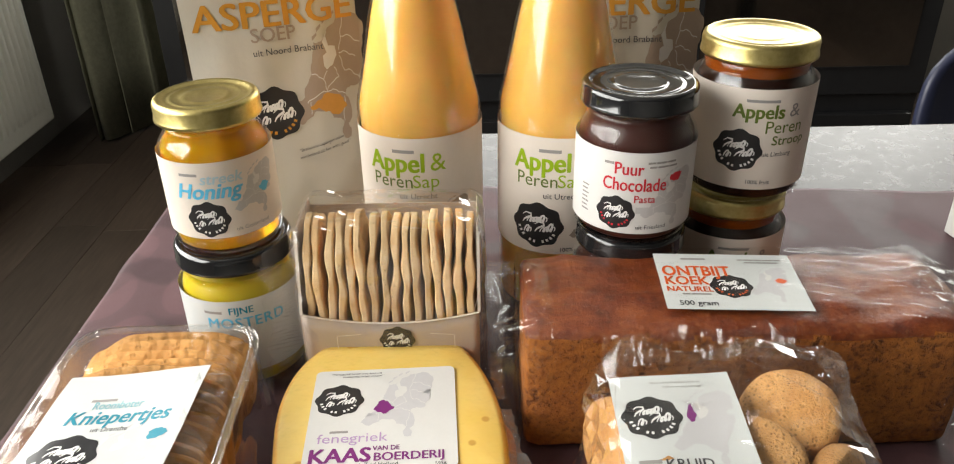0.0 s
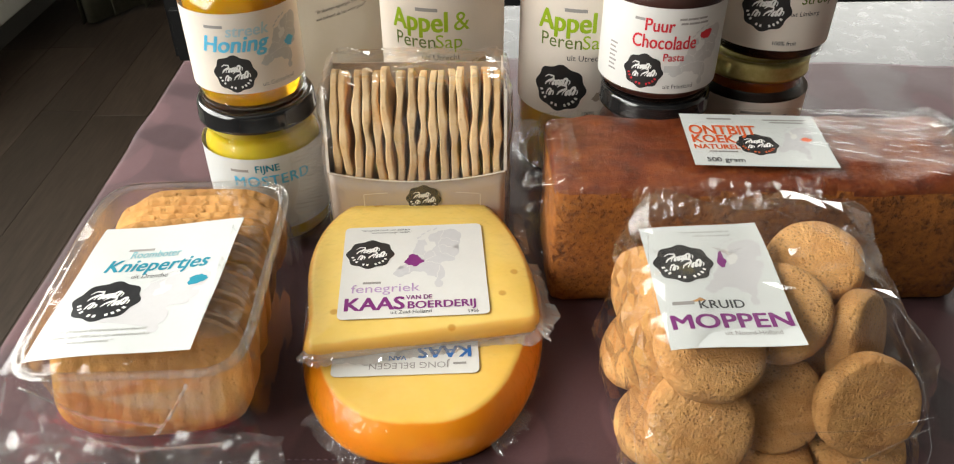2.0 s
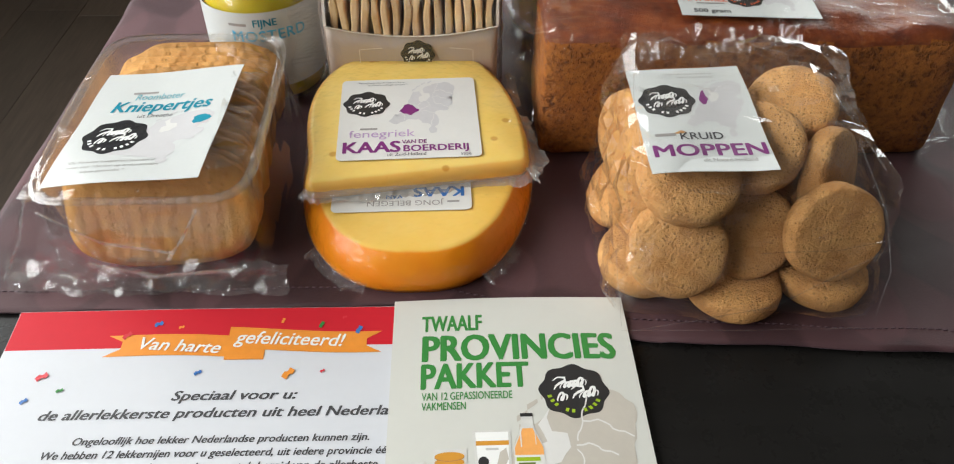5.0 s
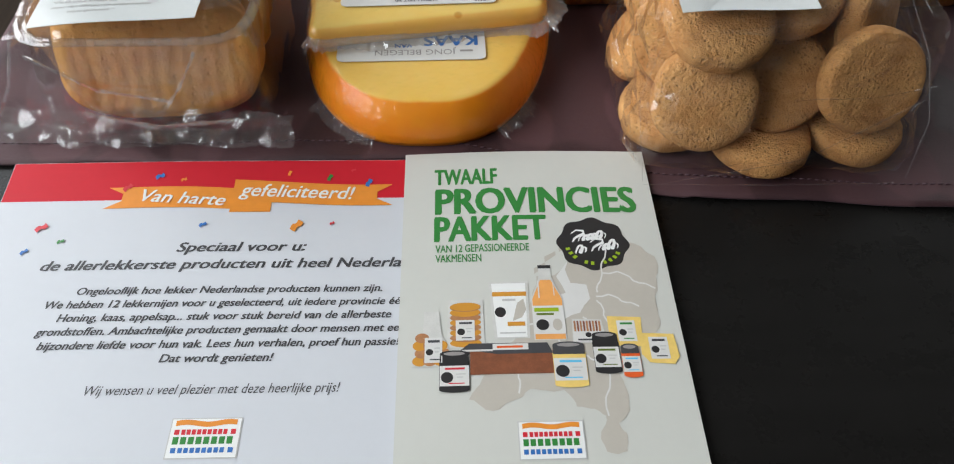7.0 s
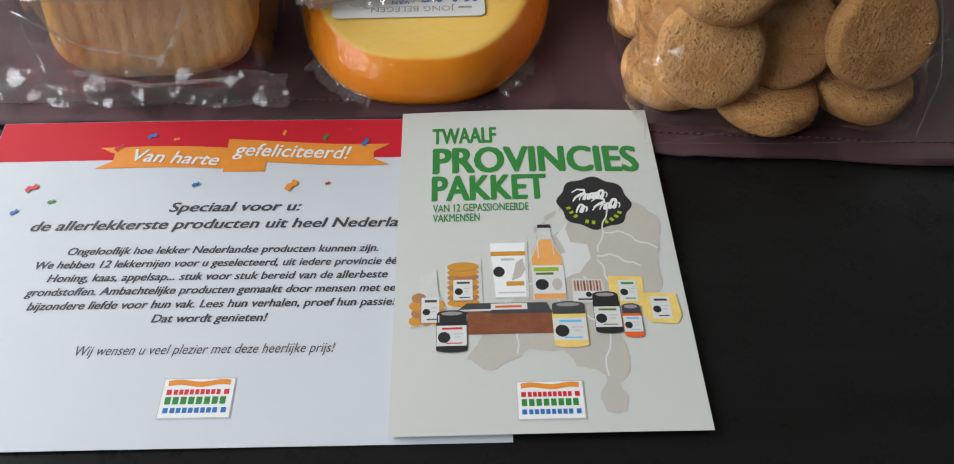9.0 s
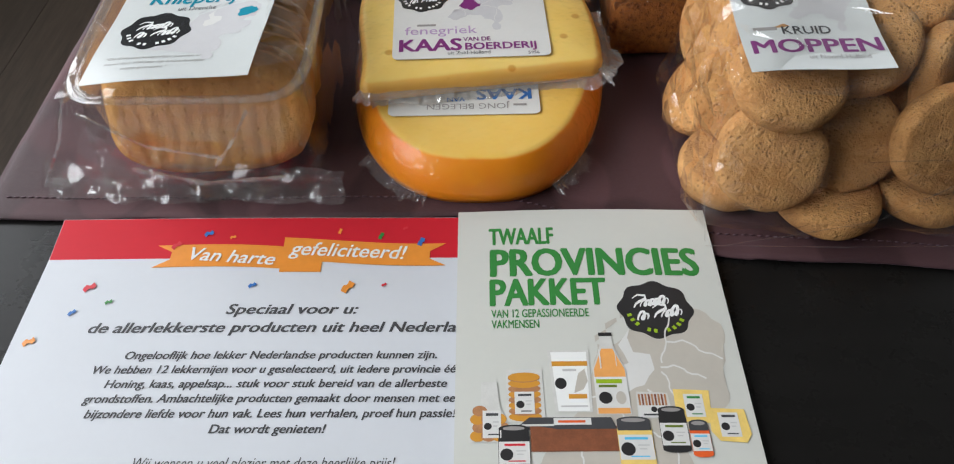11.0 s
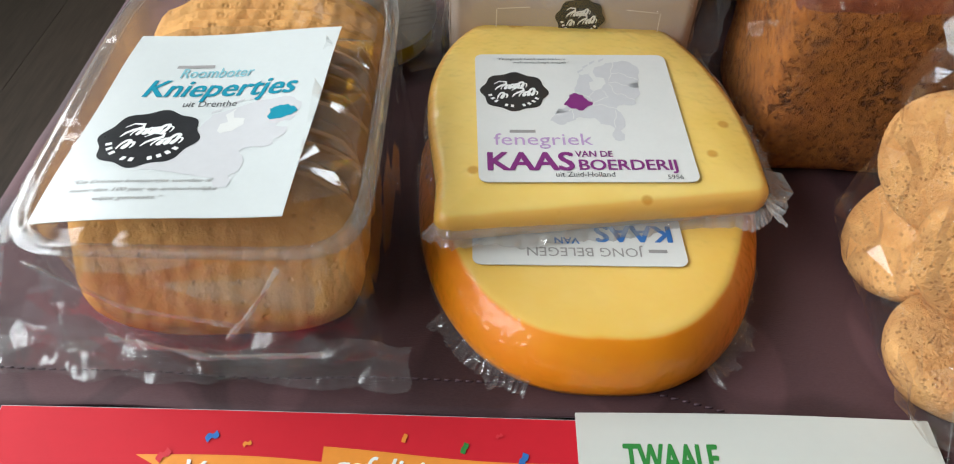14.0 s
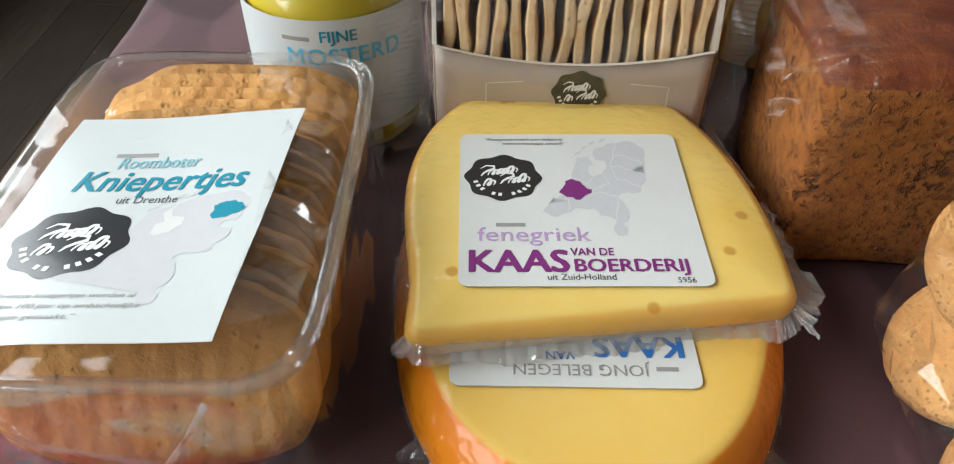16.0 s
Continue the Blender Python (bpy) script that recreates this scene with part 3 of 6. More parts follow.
def country(paper, u, v, size, ink, province=None, tint=None, aspect=0.9, seams=True):
    """A small map of the country, with one province in colour."""
    bm = bmesh.new()

    def poly(pts, mi, z):
        f = bm.faces.new([bm.verts.new((u + size * aspect * x, v + size * y, z)) for x, y in pts])
        f.material_index = mi

    poly(ragged(COAST, 0.13, 3), 0, 0)
    poly(ragged([(.53, .87), (.51, .82), (.53, .75), (.61, .74), (.62, .67), (.56, .60), (.48, .57), (.45, .60), (.45, .68), (.50, .70), (.46, .785)], 0.08, 6, 1), 1, 0.0001)
    for x, y, w in ((.38, .83, .03), (.44, .89, .03), (.52, .945, .03), (.62, .975, .03)):
        poly([(x - w, y - w), (x + w, y + .3 * w), (x + w, y + w), (x - w, y)], 0, 0)
    if seams:
        for a, b in (((.29, .55), (.42, .50)), ((.42, .50), (.48, .56)), ((.42, .50), (.46, .40)), ((.46, .40), (.20, .33)), ((.46, .40), (.67, .36)), ((.57, .58), (.62, .50)), ((.62, .50), (.46, .42)), ((.65, .66), (.70, .54)), ((.70, .54), (.89, .46)), ((.65, .68), (.86, .63)), ((.74, .94), (.70, .80)), ((.70, .80), (.66, .70)), ((.70, .80), (.96, .72)), ((.66, .34), (.63, .14)), ((.23, .24), (.24, .34))):
            pts = ragged([a, b], 0.15, 5, 3)
            pts = pts[: len(pts) // 2 + 1]
            for p, q in zip(pts, pts[1:]):
                d = Vector((q[0] - p[0], q[1] - p[1]))
                nn = Vector((-d.y, d.x)).normalized() * 0.004
                poly([(p[0] - nn.x, p[1] - nn.y), (q[0] - nn.x, q[1] - nn.y), (q[0] + nn.x, q[1] + nn.y), (p[0] + nn.x, p[1] + nn.y)], 1, 0.0001)
    if province:
        x, y, w, hh = province
        k = [(x + w * 0.5 * math.cos(a) * (1 + 0.25 * math.sin(3 * a + x * 9)), y + hh * 0.5 * math.sin(a) * (1 + 0.25 * math.cos(2 * a + y * 7))) for a in [i * math.pi / 6 for i in range(12)]]
        poly(ragged(k, 0.25, 4, 1), 2, 0.00018)
    bmesh.ops.triangulate(bm, faces=bm.faces[:])
    if paper.bent:
        for _ in range(2):
            bmesh.ops.subdivide_edges(bm, edges=[e for e in bm.edges if e.calc_length() > 0.003], cuts=2)
            bmesh.ops.triangulate(bm, faces=bm.faces[:])
    return paper.put("map_print", bm, [M[ink], M["label"], M[tint or ink]], 0.00028)

# ---- the room ----
FLOOR = -0.74


def room():
    part("floor_base", box(-1.6, 3.3, -2.6, 3.2, FLOOR - 0.12, FLOOR - 0.012), M["planks"]).update_tag()
    tagged(bpy.data.objects["floor_base"], "dark screed under the floorboards", "floor", kind="structure")
    tagged(part("ceiling", box(-1.6, 3.3, -2.6, 3.2, 1.86, 1.98), M["plaster"]), "white plastered ceiling", "ceiling", kind="structure")
    for name, b in (("wall_south", (-1.6, 3.3, -2.6, -2.5, FLOOR - .012, 1.86)), ("wall_east", (3.2, 3.3, -2.5, 3.2, FLOOR - .012, 1.86))):
        tagged(part(name, box(*b), M["plaster"]), "plain white plastered wall", "wall", kind="structure")
    # the wall with the radiator, and the far wall: each with a wide window opening
    for name, blocks in (
        ("wall_west", ((-1.6, -1.42, -2.5, 3.2, FLOOR - .012, 0.3), (-1.6, -1.42, -2.5, 3.2, 1.6, 1.86), (-1.6, -1.42, -2.5, -1.2, 0.3, 1.6), (-1.6, -1.42, 1.8, 3.2, 0.3, 1.6))),
        ("wall_north", ((-1.42, 3.2, 3.0, 3.2, FLOOR - .012, 0.38), (-1.42, 3.2, 3.0, 3.2, 1.62, 1.86), (-1.42, -0.3, 3.0, 3.2, 0.38, 1.62), (2.9, 3.2, 3.0, 3.2, 0.38, 1.62)))):
        bm = bmesh.new()
        for b in blocks:
            t = box(*b)
            me = bpy.data.meshes.new("tmp")
            t.to_mesh(me)
            t.free()
            bm.from_mesh(me)
            bpy.data.meshes.remove(me)
        tagged(part(name, bm, M["plaster"], smooth=False), "white plastered wall with a wide window opening", "wall", kind="structure")
    for name, along, lo, hi, z0, z1, at, n in (("window_1", "y", -1.2, 1.8, 0.3, 1.6, -1.45, 3), ("window_2", "x", -0.3, 2.9, 0.38, 1.62, 3.03, 4)):
        w = thing(name, "white-framed window with clear panes", "window", kind="structure")
        rails = [(lo + (hi - lo) * k / n, None) for k in range(n + 1)]
        for k, (p, _) in enumerate(rails):
            a, b = max(lo, p - 0.03), min(hi, p + 0.03)
            part("window_frame", box(at - .03, at + .03, a, b, z0, z1, .004) if along == "y" else box(a, b, at - .03, at + .03, z0, z1, .004), M["frame"], w, smooth=False)
        for z in (z0, z1 - 0.06):
            part("window_rail", box(at - .028, at + .028, lo, hi, z, z + .06, .004) if along == "y" else box(lo, hi, at - .028, at + .028, z, z + .06, .004), M["frame"], w, smooth=False)


room()

# table with its runner
table = thing("dining_table", "black lacquered dining table with square legs", "table")
part("tabletop", box(-0.206, 1.45, -0.20, 0.714, -0.035, 0.0, 0.002), M["table"], table, smooth=False)
for x in (-0.19, 1.36):
    for y in (-0.18, 0.62):
        part("leg", box(x, x + 0.07, y, y + 0.07, FLOOR, -0.036, 0.003), M["table"], table, smooth=False)


def cloth_front(x):
    y = 0.1468 if x < 0 else 0.1468 - 0.205 * x if x < 0.11 else 0.12425 - 0.092 * (x - 0.11)
    return y + 0.0009 * math.sin(x * 31 + 1) + 0.0006 * math.sin(x * 83)


def runner():
    def f(u, v):
        x = -0.32 + u * 1.22
        y0, y1 = cloth_front(x), 0.588 - 0.07 * max(0, x) + 0.002 * math.sin(x * 40)
        y = y0 + v * (y1 - y0)
        z = 0.0010 + 0.0005 * (1 + noise.noise(Vector((x * 14, y * 11, 0)))) + 0.0004 * (1 + noise.noise(Vector((x * 31, y * 24, 4))))
        if v < 0.06:
            z += 0.0016 * (1 - v / 0.06) * (0.4 + noise.noise(Vector((x * 13, 2.2, 0)))) * (0.3 if -0.01 < x < 0.12 else 1)
        z = max(z, 0.0012)
        e = -0.2085
        if x < e:  # hangs over the table's end
            d = e - x
            z = z * max(0, 1 - d * 40) - d + 0.0012
            x = e - 0.004 * min(1, d * 60) + 0.004 * noise.noise(Vector((y * 14, d * 9, 1)))
            x = min(x, e - 0.0008)
        return (x, y, z)

    bm = sheet(f, 300, 130)
    ob = part("table_runner", bm, M["cloth"])
    s = ob.modifiers.new("thickness", "SOLIDIFY")
    s.thickness, s.offset = 0.0009, -1
    tagged(ob, "purple damask table runner with a stitched hem", "tablecloth")
    # stitches along the front hem and the folded hem itself
    bm = bmesh.new()
    x = -0.2
    while x < 0.5:
        y = cloth_front(x) + 0.0125 + 0.0004 * math.sin(x * 60)
        z = f((x + 0.32) / 1.22, (y - cloth_front(x)) / 0.44)[2] + 0.0003
        bmesh.ops.create_cube(bm, size=1, matrix=Matrix.Translation((x, y, z)) @ Matrix.Diagonal((0.0021, 0.0004, 0.0005, 1)))
        x += 0.0033
    part("hem_stitching", bm, M["thread"], ob, "dark purple machine stitches")
    tagged(bpy.data.objects["hem_stitching"], kind="stuff")
    return f


CLOTH = runner()
UP = 0.0022  # what lies on the cloth stands on its thickness

# ---- letter and booklet ----


def letter():
    m = pose(0.040, -0.0018, 0.0008, 0, 0, 0.0)
    t = thing("letter", "white printed letter with a red heading", "letter", m)
    W, H = 0.210, 0.148
    sh = part("sheet", sheet(lambda u, v: (-W + u * W, v * H, 0.0004 * math.sin(u * 5) + 0.0018 * max(0, v - 0.86) / 0.14), 24, 24), M["paper"], t)
    leaf(sh)

    class Bent(Paper):
        def place(self, u, v, h):
            return Vector((u, v, h + 0.0004 * math.sin((u + W) / W * 5) + 0.0018 * max(0, v / H - 0.86) / 0.14))
    p = Bent(sh)

    def strip(f, n, ink, h, name):
        b = sheet(f, n, 3)
        return p.put(name, b, M[ink], h)

    strip(lambda u, v: (-W + 0.0002 + u * (W - 0.0004), 0.1268 + v * 0.0210, 0), 30, "letter_red", 0.00035, "red_heading")
    wave = lambda x: 0.0016 * math.sin((x + 0.16) * 46)
    # ribbon in two lengths with notched tails
    def ribbon(x0, x1, y0, hgt, slope, h, notch):
        def f(u, v):
            x = x0 + (x1 - x0) * u
            if notch == "l" and u < 0.16:
                x += 0.010 * (1 - abs(2 * v - 1)) * (1 - u / 0.16)
            if notch == "r" and u > 0.84:
                x -= 0.010 * (1 - abs(2 * v - 1)) * (u - 0.84) / 0.16
            return (x, y0 + slope * (u) + hgt * v + wave(x), 0)
        strip(f, 24, "orange", h, "ribbon")
    ribbon(-0.166, -0.096, 0.1225, 0.0115, -0.0035, 0.0006, "l")
    ribbon(-0.113, -0.045, 0.1245, 0.0115, -0.0005, 0.0009, "r")
    ribbon(-0.113, -0.096, 0.1180, 0.0075, 0.001, 0.0007, "")
    write(p, "Van harte", 0.0092, -0.153, 0.1262, M["white"], bold=0.014, slant=0.25, turn=-5, h=0.0013, width=0.036)
    write(p, "gefeliciteerd!", 0.0096, -0.110, 0.1285, M["white"], bold=0.014, slant=0.25, turn=-3, h=0.0013, width=0.049)
    cx = -0.105
    write(p, "Speciaal voor u:", 0.0068, cx, 0.0984, M["dark"], "CENTER", 0.028, 0.25, width=0.052)
    write(p, "de allerlekkerste producten uit heel Nederland", 0.0068, cx - 0.0025, 0.0898, M["dark"], "CENTER", 0.028, 0.25, width=0.1505)
    for s, y, w in (("Ongelooflijk hoe lekker Nederlandse producten kunnen zijn.", 0.0776, 0.117), ("We hebben 12 lekkernijen voor u geselecteerd, uit iedere provincie \u00e9\u00e9n.", 0.0714, 0.1375),
                    ("Honing, kaas, appelsap... stuk voor stuk bereid van de allerbeste", 0.0653, 0.125), ("grondstoffen. Ambachtelijke producten gemaakt door mensen met een", 0.0592, 0.1365),
                    ("bijzondere liefde voor hun vak. Lees hun verhalen, proef hun passie!", 0.0531, 0.132), ("Dat wordt genieten!", 0.0470, 0.041)):
        write(p, s, 0.0049, cx - 0.0008, y + 0.0002, M["dark"], "CENTER", 0.026, 0.22, width=w)
    write(p, "Wij wensen u veel plezier met deze heerlijke prijs!", 0.0056, cx, 0.0343, M["dark"], "CENTER", 0.0, 0.25, width=0.089)
    rnd = random.Random(4)
    for x, y, ink, s in ((-.188, .112, "red", 1.4), (-.178, .1045, "forest", .8), (-.191, .0995, "royal", .9), (-.1455, .1395, "royal", 1.1), (-.135, .1375, "orange", .7), (-.158, .1335, "red", 1.2), (-.090, .1405, "orange", .7),
                         (-.0725, .138, "forest", .9), (-.0555, .135, "royal", 1.1), (-.1225, .1125, "royal", .9), (-.084, .1115, "orange", 1.6), (-.0695, .1125, "red", .6), (-.203, .086, "orange", 1.3), (-.205, .042, "red", 1.3), (-.0625, .142, "red", .6)):
        a = rnd.uniform(0.5, 1.4)
        b = sheet(lambda u, v: (x + s * 0.0034 * ((u - .5) * math.cos(a) - (v - .5) * 0.5 * math.sin(a)), y + s * 0.0034 * ((u - .5) * math.sin(a) * 1.2 + (v - .5) * 0.5 * math.cos(a) + 0.2 * math.sin(u * 6)), 0), 6, 1)
        p.put("confetti_print", b, M[ink], 0.0014)
    lottery_mark(p, cx + 0.001, 0.0175, 0.0240, 0.0005)


def lottery_mark(p, x, y, w, h):
    """A rounded mark with a ribbon and bands of colour."""
    hh = w * 0.62
    def rect(a, b, c, d, ink, z, name="mark_band"):
        p.put(name, sheet(lambda u, v: (a + (b - a) * u, c + (d - c) * v, 0), 6, 1), M[ink], h + z)
    rect(x - w / 2, x + w / 2, y - hh / 2, y + hh / 2, "grey", 0, "mark_border")
    rect(x - w / 2 + .0004, x + w / 2 - .0004, y - hh / 2 + .0004, y + hh / 2 - .0004, "white", .0002, "mark_ground")
    p.put("mark_ribbon", sheet(lambda u, v: (x - .43 * w + .86 * w * u, y + hh * (.30 + .13 * v + .03 * math.sin(u * 9)), 0), 14, 1), M["orange"], h + .0004)
    for ink, a, t, n, w0 in (("red", .085, .14, 9, .33), ("forest", -.15, .2, 8, .43), ("royal", -.36, .14, 8, .33)):
        yy = y + hh * a
        step = 2 * w0 * w / n
        for k in range(n):
            xx = x - w0 * w + k * step
            rect(xx, xx + step * .74, yy, yy + hh * t * .9, ink, .0004)
        if w0 < .4:
            rect(x - .43 * w, x - .36 * w, yy, yy + hh * t * .9, ink, .0004)
            rect(x + .36 * w, x + .43 * w, yy, yy + hh * t * .9, ink, .0004)


letter()


def booklet():
    t = thing("booklet", "ivory stapled booklet with green lettering", "booklet", pose(0, 0, 0.0016, 0.55, 0, 0.0))
    W, H = 0.105, 0.148
    lift = lambda x, y: 0.0005 + 0.0014 * math.sin(math.pi * min(1, max(0, x / W))) * (0.3 + 0.7 * y / H) + 0.0002 * (x / W)
    for k in range(3):
        part("page", sheet(lambda u, v: (u * (W - .0006), .0004 + v * (H - .0008), lift(u * W, v * H) * (0.15 + .25 * k)), 12, 12), M["page"], t)
    co = part("cover", sheet(lambda u, v: (u * W, v * H, lift(u * W, v * H)), 24, 24), M["cover"], t)
    leaf(co)

    class Bent(Paper):
        def place(self, u, v, h):
            return Vector((u, v, h + lift(u, v)))
    p = Bent(co)
    G = M["forest"]
    write(p, "TWAALF", 0, 0.0130, 0.1290, G, bold=0.045, width=0.0270, cap=0.0088)
    write(p, "PROVINCIES", 0, 0.0127, 0.1125, G, bold=0.045, width=0.0845, cap=0.0138)
    write(p, "PAKKET", 0, 0.0125, 0.0980, G, bold=0.045, width=0.0460, cap=0.0128)
    write(p, "VAN 12 GEPASSIONEERDE", 0, 0.0135, 0.0922, G, bold=0.014, width=0.0375, cap=0.0038)
    write(p, "VAKMENSEN", 0, 0.0135, 0.0873, G, bold=0.014, width=0.0182, cap=0.0038)
    country(p, 0.0255, 0.0070, 0.0920, "greige", aspect=0.825)
    emblem(p, 0.0768, 0.0955, 0.0146, "lime")
    lottery_mark(p, 0.0530, 0.0115, 0.0225, 0.0006)
    # little pictures of the goods
    def shape(pts, ink, h, name="picture"):
        b = bmesh.new()
        b.faces.new([b.verts.new((x, y, 0)) for x, y in pts])
        bmesh.ops.triangulate(b, faces=b.faces[:])
        p.put(name, b, M[ink], h)
    def rect(a, b, c, d, ink, h):
        shape([(a, c), (b, c), (b, d), (a, d)], ink, h)
    def oval(x, y, w, hh, ink, h):
        shape([(x + w * math.cos(k * math.pi / 10), y + hh * math.sin(k * math.pi / 10)) for k in range(20)], ink, h)
    def tag(a, b, c, d, h, ink="dark", spot=0.28):
        """A tiny paper label with a dark spot and a few marks."""
        rect(a, b, c, d, "label", h)
        w, t = b - a, d - c
        oval(a + spot * w, c + .42 * t, .21 * w, .21 * w, "ink", h + .0001)
        for k, (q0, q1, e) in enumerate(((.18, .86, .80), (.55, .88, .55), (.58, .80, .40), (.30, .85, .10))):
            rect(a + q0 * w, a + q1 * w, c + e * t, c + (e + (.10 if k == 0 else .05)) * t, ink if k in (0, 3) else "grey", h + .0001)
    # pouch of soup
    shape([(.0355, .0515), (.0485, .0515), (.0492, .0770), (.0338, .0770)], "film_ink", .0006)
    shape([(.0365, .0520), (.0475, .0520), (.0482, .0762), (.0350, .0762)], "white", .0007)
    rect(.0352, .0482, .0702, .0722, "ochre", .0008); rect(.0390, .0440, .0680, .0690, "grey", .0008)
    shape([(.0425, .0590), (.0460, .0605), (.0478, .0640), (.0470, .0690), (.0445, .0670)], "greige", .0008)
    rect(.0405, .0470, .0568, .0586, "ochre", .0009); oval(.0380, .0630, .0021, .0023, "ink", .0009); rect(.0375, .0470, .0535, .0541, "grey", .0009)
    # bottle of juice
    shape([(.0500, .0505), (.0620, .0505), (.0620, .0690), (.0600, .0740), (.0585, .0790), (.0583, .0832), (.0537, .0832), (.0535, .0790), (.0520, .0740), (.0500, .0690)], "film_ink", .0008)
    shape([(.0504, .0508), (.0616, .0508), (.0616, .0686), (.0596, .0736), (.0580, .0775), (.0540, .0775), (.0524, .0736), (.0504, .0686)], "juice_ink", .0009)
    rect(.0535, .0585, .0830, .0846, "ink", .0010); rect(.0501, .0619, .0530, .0655, "label", .0010); oval(.0535, .0570, .0024, .0024, "ink", .0011)
    rect(.0508, .0600, .0628, .0645, "lime", .0011); rect(.0515, .0580, .0612, .0622, "moss", .0011); oval(.0590, .0570, .0018, .0026, "greige", .0011)
    rect(.0528, .0533, .0690, .0770, "label", .0011); rect(.0587, .0590, .0700, .0765, "label", .0011)
    # stack of wafers in film
    shape([(.0178, .0480), (.0318, .0480), (.0315, .0690), (.0185, .0690)], "film_ink", .0006)
    for k in range(8):
        oval(.0248, .0500 + k * .0022, .0058, .0019, "biscuit" if k % 2 else "ochre", .0007 + k * .00004)
    oval(.0248, .0658, .0058, .0019, "ochre", .00105)
    tag(.0212, .0282, .0510, .0598, .0011)
    # bag of cookies
    shape([(.0050, .0405), (.0178, .0405), (.0185, .0490), (.0160, .0535), (.0150, .0640), (.0095, .0640), (.0090, .0535), (.0060, .0480)], "film_ink", .0009)
    for k in range(10):
        oval(.0080 + (k % 3) * .0038 + .0008 * (k // 3 % 2), .0428 + (k // 3) * .0032, .0026, .0021, "biscuit" if k % 2 else "ochre", .0010 + k * .00002)
    tag(.0098, .0162, .0420, .0525, .0013)
    # loaf in film
    rect(.0262, .0562, .0368, .0462, "brown", .0010); shape([(.0205, .0450), (.0563, .0450), (.0545, .0494), (.0260, .0496)], "dark", .0011)
    shape([(.0225, .0462), (.0345, .0462), (.0350, .0470), (.0235, .0470)], "film_ink", .0012); rect(.0345, .0475, .0466, .0492, "label", .0012); rect(.0360, .0455, .0474, .0483, "orange_red", .0013)
    # crispbread
    shape([(.0640, .0490), (.0765, .0490), (.0755, .0590), (.0645, .0595)], "film_ink", .0007)
    for k in range(9):
        rect(.0650 + k * .00115, .0657 + k * .00115, .0540, .0585, "brown" if k % 2 else "biscuit", .0008)
    rect(.0645, .0758, .0495, .0538, "label", .0009); oval(.0700, .0524, .0011, .0011, "ink", .0010); rect(.0660, .0745, .0500, .0507, "dark", .0010)
    # two cheeses
    shape([(.0775, .0478), (.0895, .0472), (.0905, .0600), (.0778, .0605)], "cheese_ink", .0007); tag(.0810, .0878, .0495, .0585, .0008, "forest")
    shape([(.0885, .0440), (.0910, .0405), (.1000, .0398), (.1022, .0430), (.1015, .0525), (.0890, .0530)], "cheese_ink", .0009); tag(.0918, .0988, .0420, .0512, .0010)
    # jars
    for x, y0, y1, w, body, cap, ink in ((.0205, .0310, .0455, .0054, "ink", "ink", "red"), (.0620, .0320, .0482, .0060, "cheese_ink", "dark", "blue"), (.0757, .0372, .0522, .0048, "ink", "ink", "moss"), (.0843, .0355, .0470, .0034, "orange_red", "dark", "blue")):
        hh = y1 - y0
        rect(x - w, x + w, y0, y1 - .2 * hh, body, .0012); oval(x, y0, w, .0011, body, .0012)
        rect(x - .96 * w, x + .96 * w, y1 - .24 * hh, y1, cap, .0013); oval(x, y1, .96 * w, .0014, cap, .00135); oval(x, y1, .7 * w, .0008, "midgrey", .0014)
        tag(x - .97 * w, x + .97 * w, y0 + .10 * hh, y0 + .66 * hh, .0014, ink, .25)


booklet()

# ---- cheeses ----


def d_shape(cx, w, y0, y1, back, n=64, corner=0.010, skew=0.0):
    """A half-round outline; the straight cut faces the front unless back is set."""
    pts = []
    for k in range(n + 1):
        a = math.pi * k / n
        c, s = math.cos(a), math.sin(a)
        e = 2 / 2.55
        if back:
            side = 1 - (0.03 if c > 0 else 0.11) * s
        else:
            side = 0.95 - 0.16 * s if c > 0 else 0.90 + 0.5 * s - 0.3 * s * s
        pts.append((cx + w * math.copysign(abs(c) ** e, c) * side, (y0 + 0.02) + (y1 - y0 - 0.02) * abs(s) ** e))
    # the cut with rounded corners
    wl, wr = (w, w) if back else (0.90 * w, 0.95 * w)
    for k in range(9):
        a = math.pi + 0.5 * math.pi * k / 8
        pts.append((cx - wl + corner + corner * math.cos(a), y0 + corner + corner * math.sin(a)))
    for k in range(1, 12):
        pts.append((cx - wl + corner + (wl + wr - 2 * corner) * k / 12, y0))
    for k in range(9):
        a = 1.5 * math.pi + 0.5 * math.pi * k / 8
        pts.append((cx + wr - corner + corner * math.cos(a), y0 + corner + corner * math.sin(a)))
    if back:
        pts = [(2 * cx - x, y0 + y1 - y) for x, y in pts]
    return [(x, y + skew * (x - cx) * (1.75 - 1.5 * (y - y0) / (y1 - y0))) for x, y in pts]


def cheese(name, label, m, outline, layers, top_mat, crown):
    t = thing(name, label, "cheese", m, "wrapped cheeses")
    bm = slab(outline, layers, crown)
    part("cheese_body", bm, M[top_mat], t)
    return t


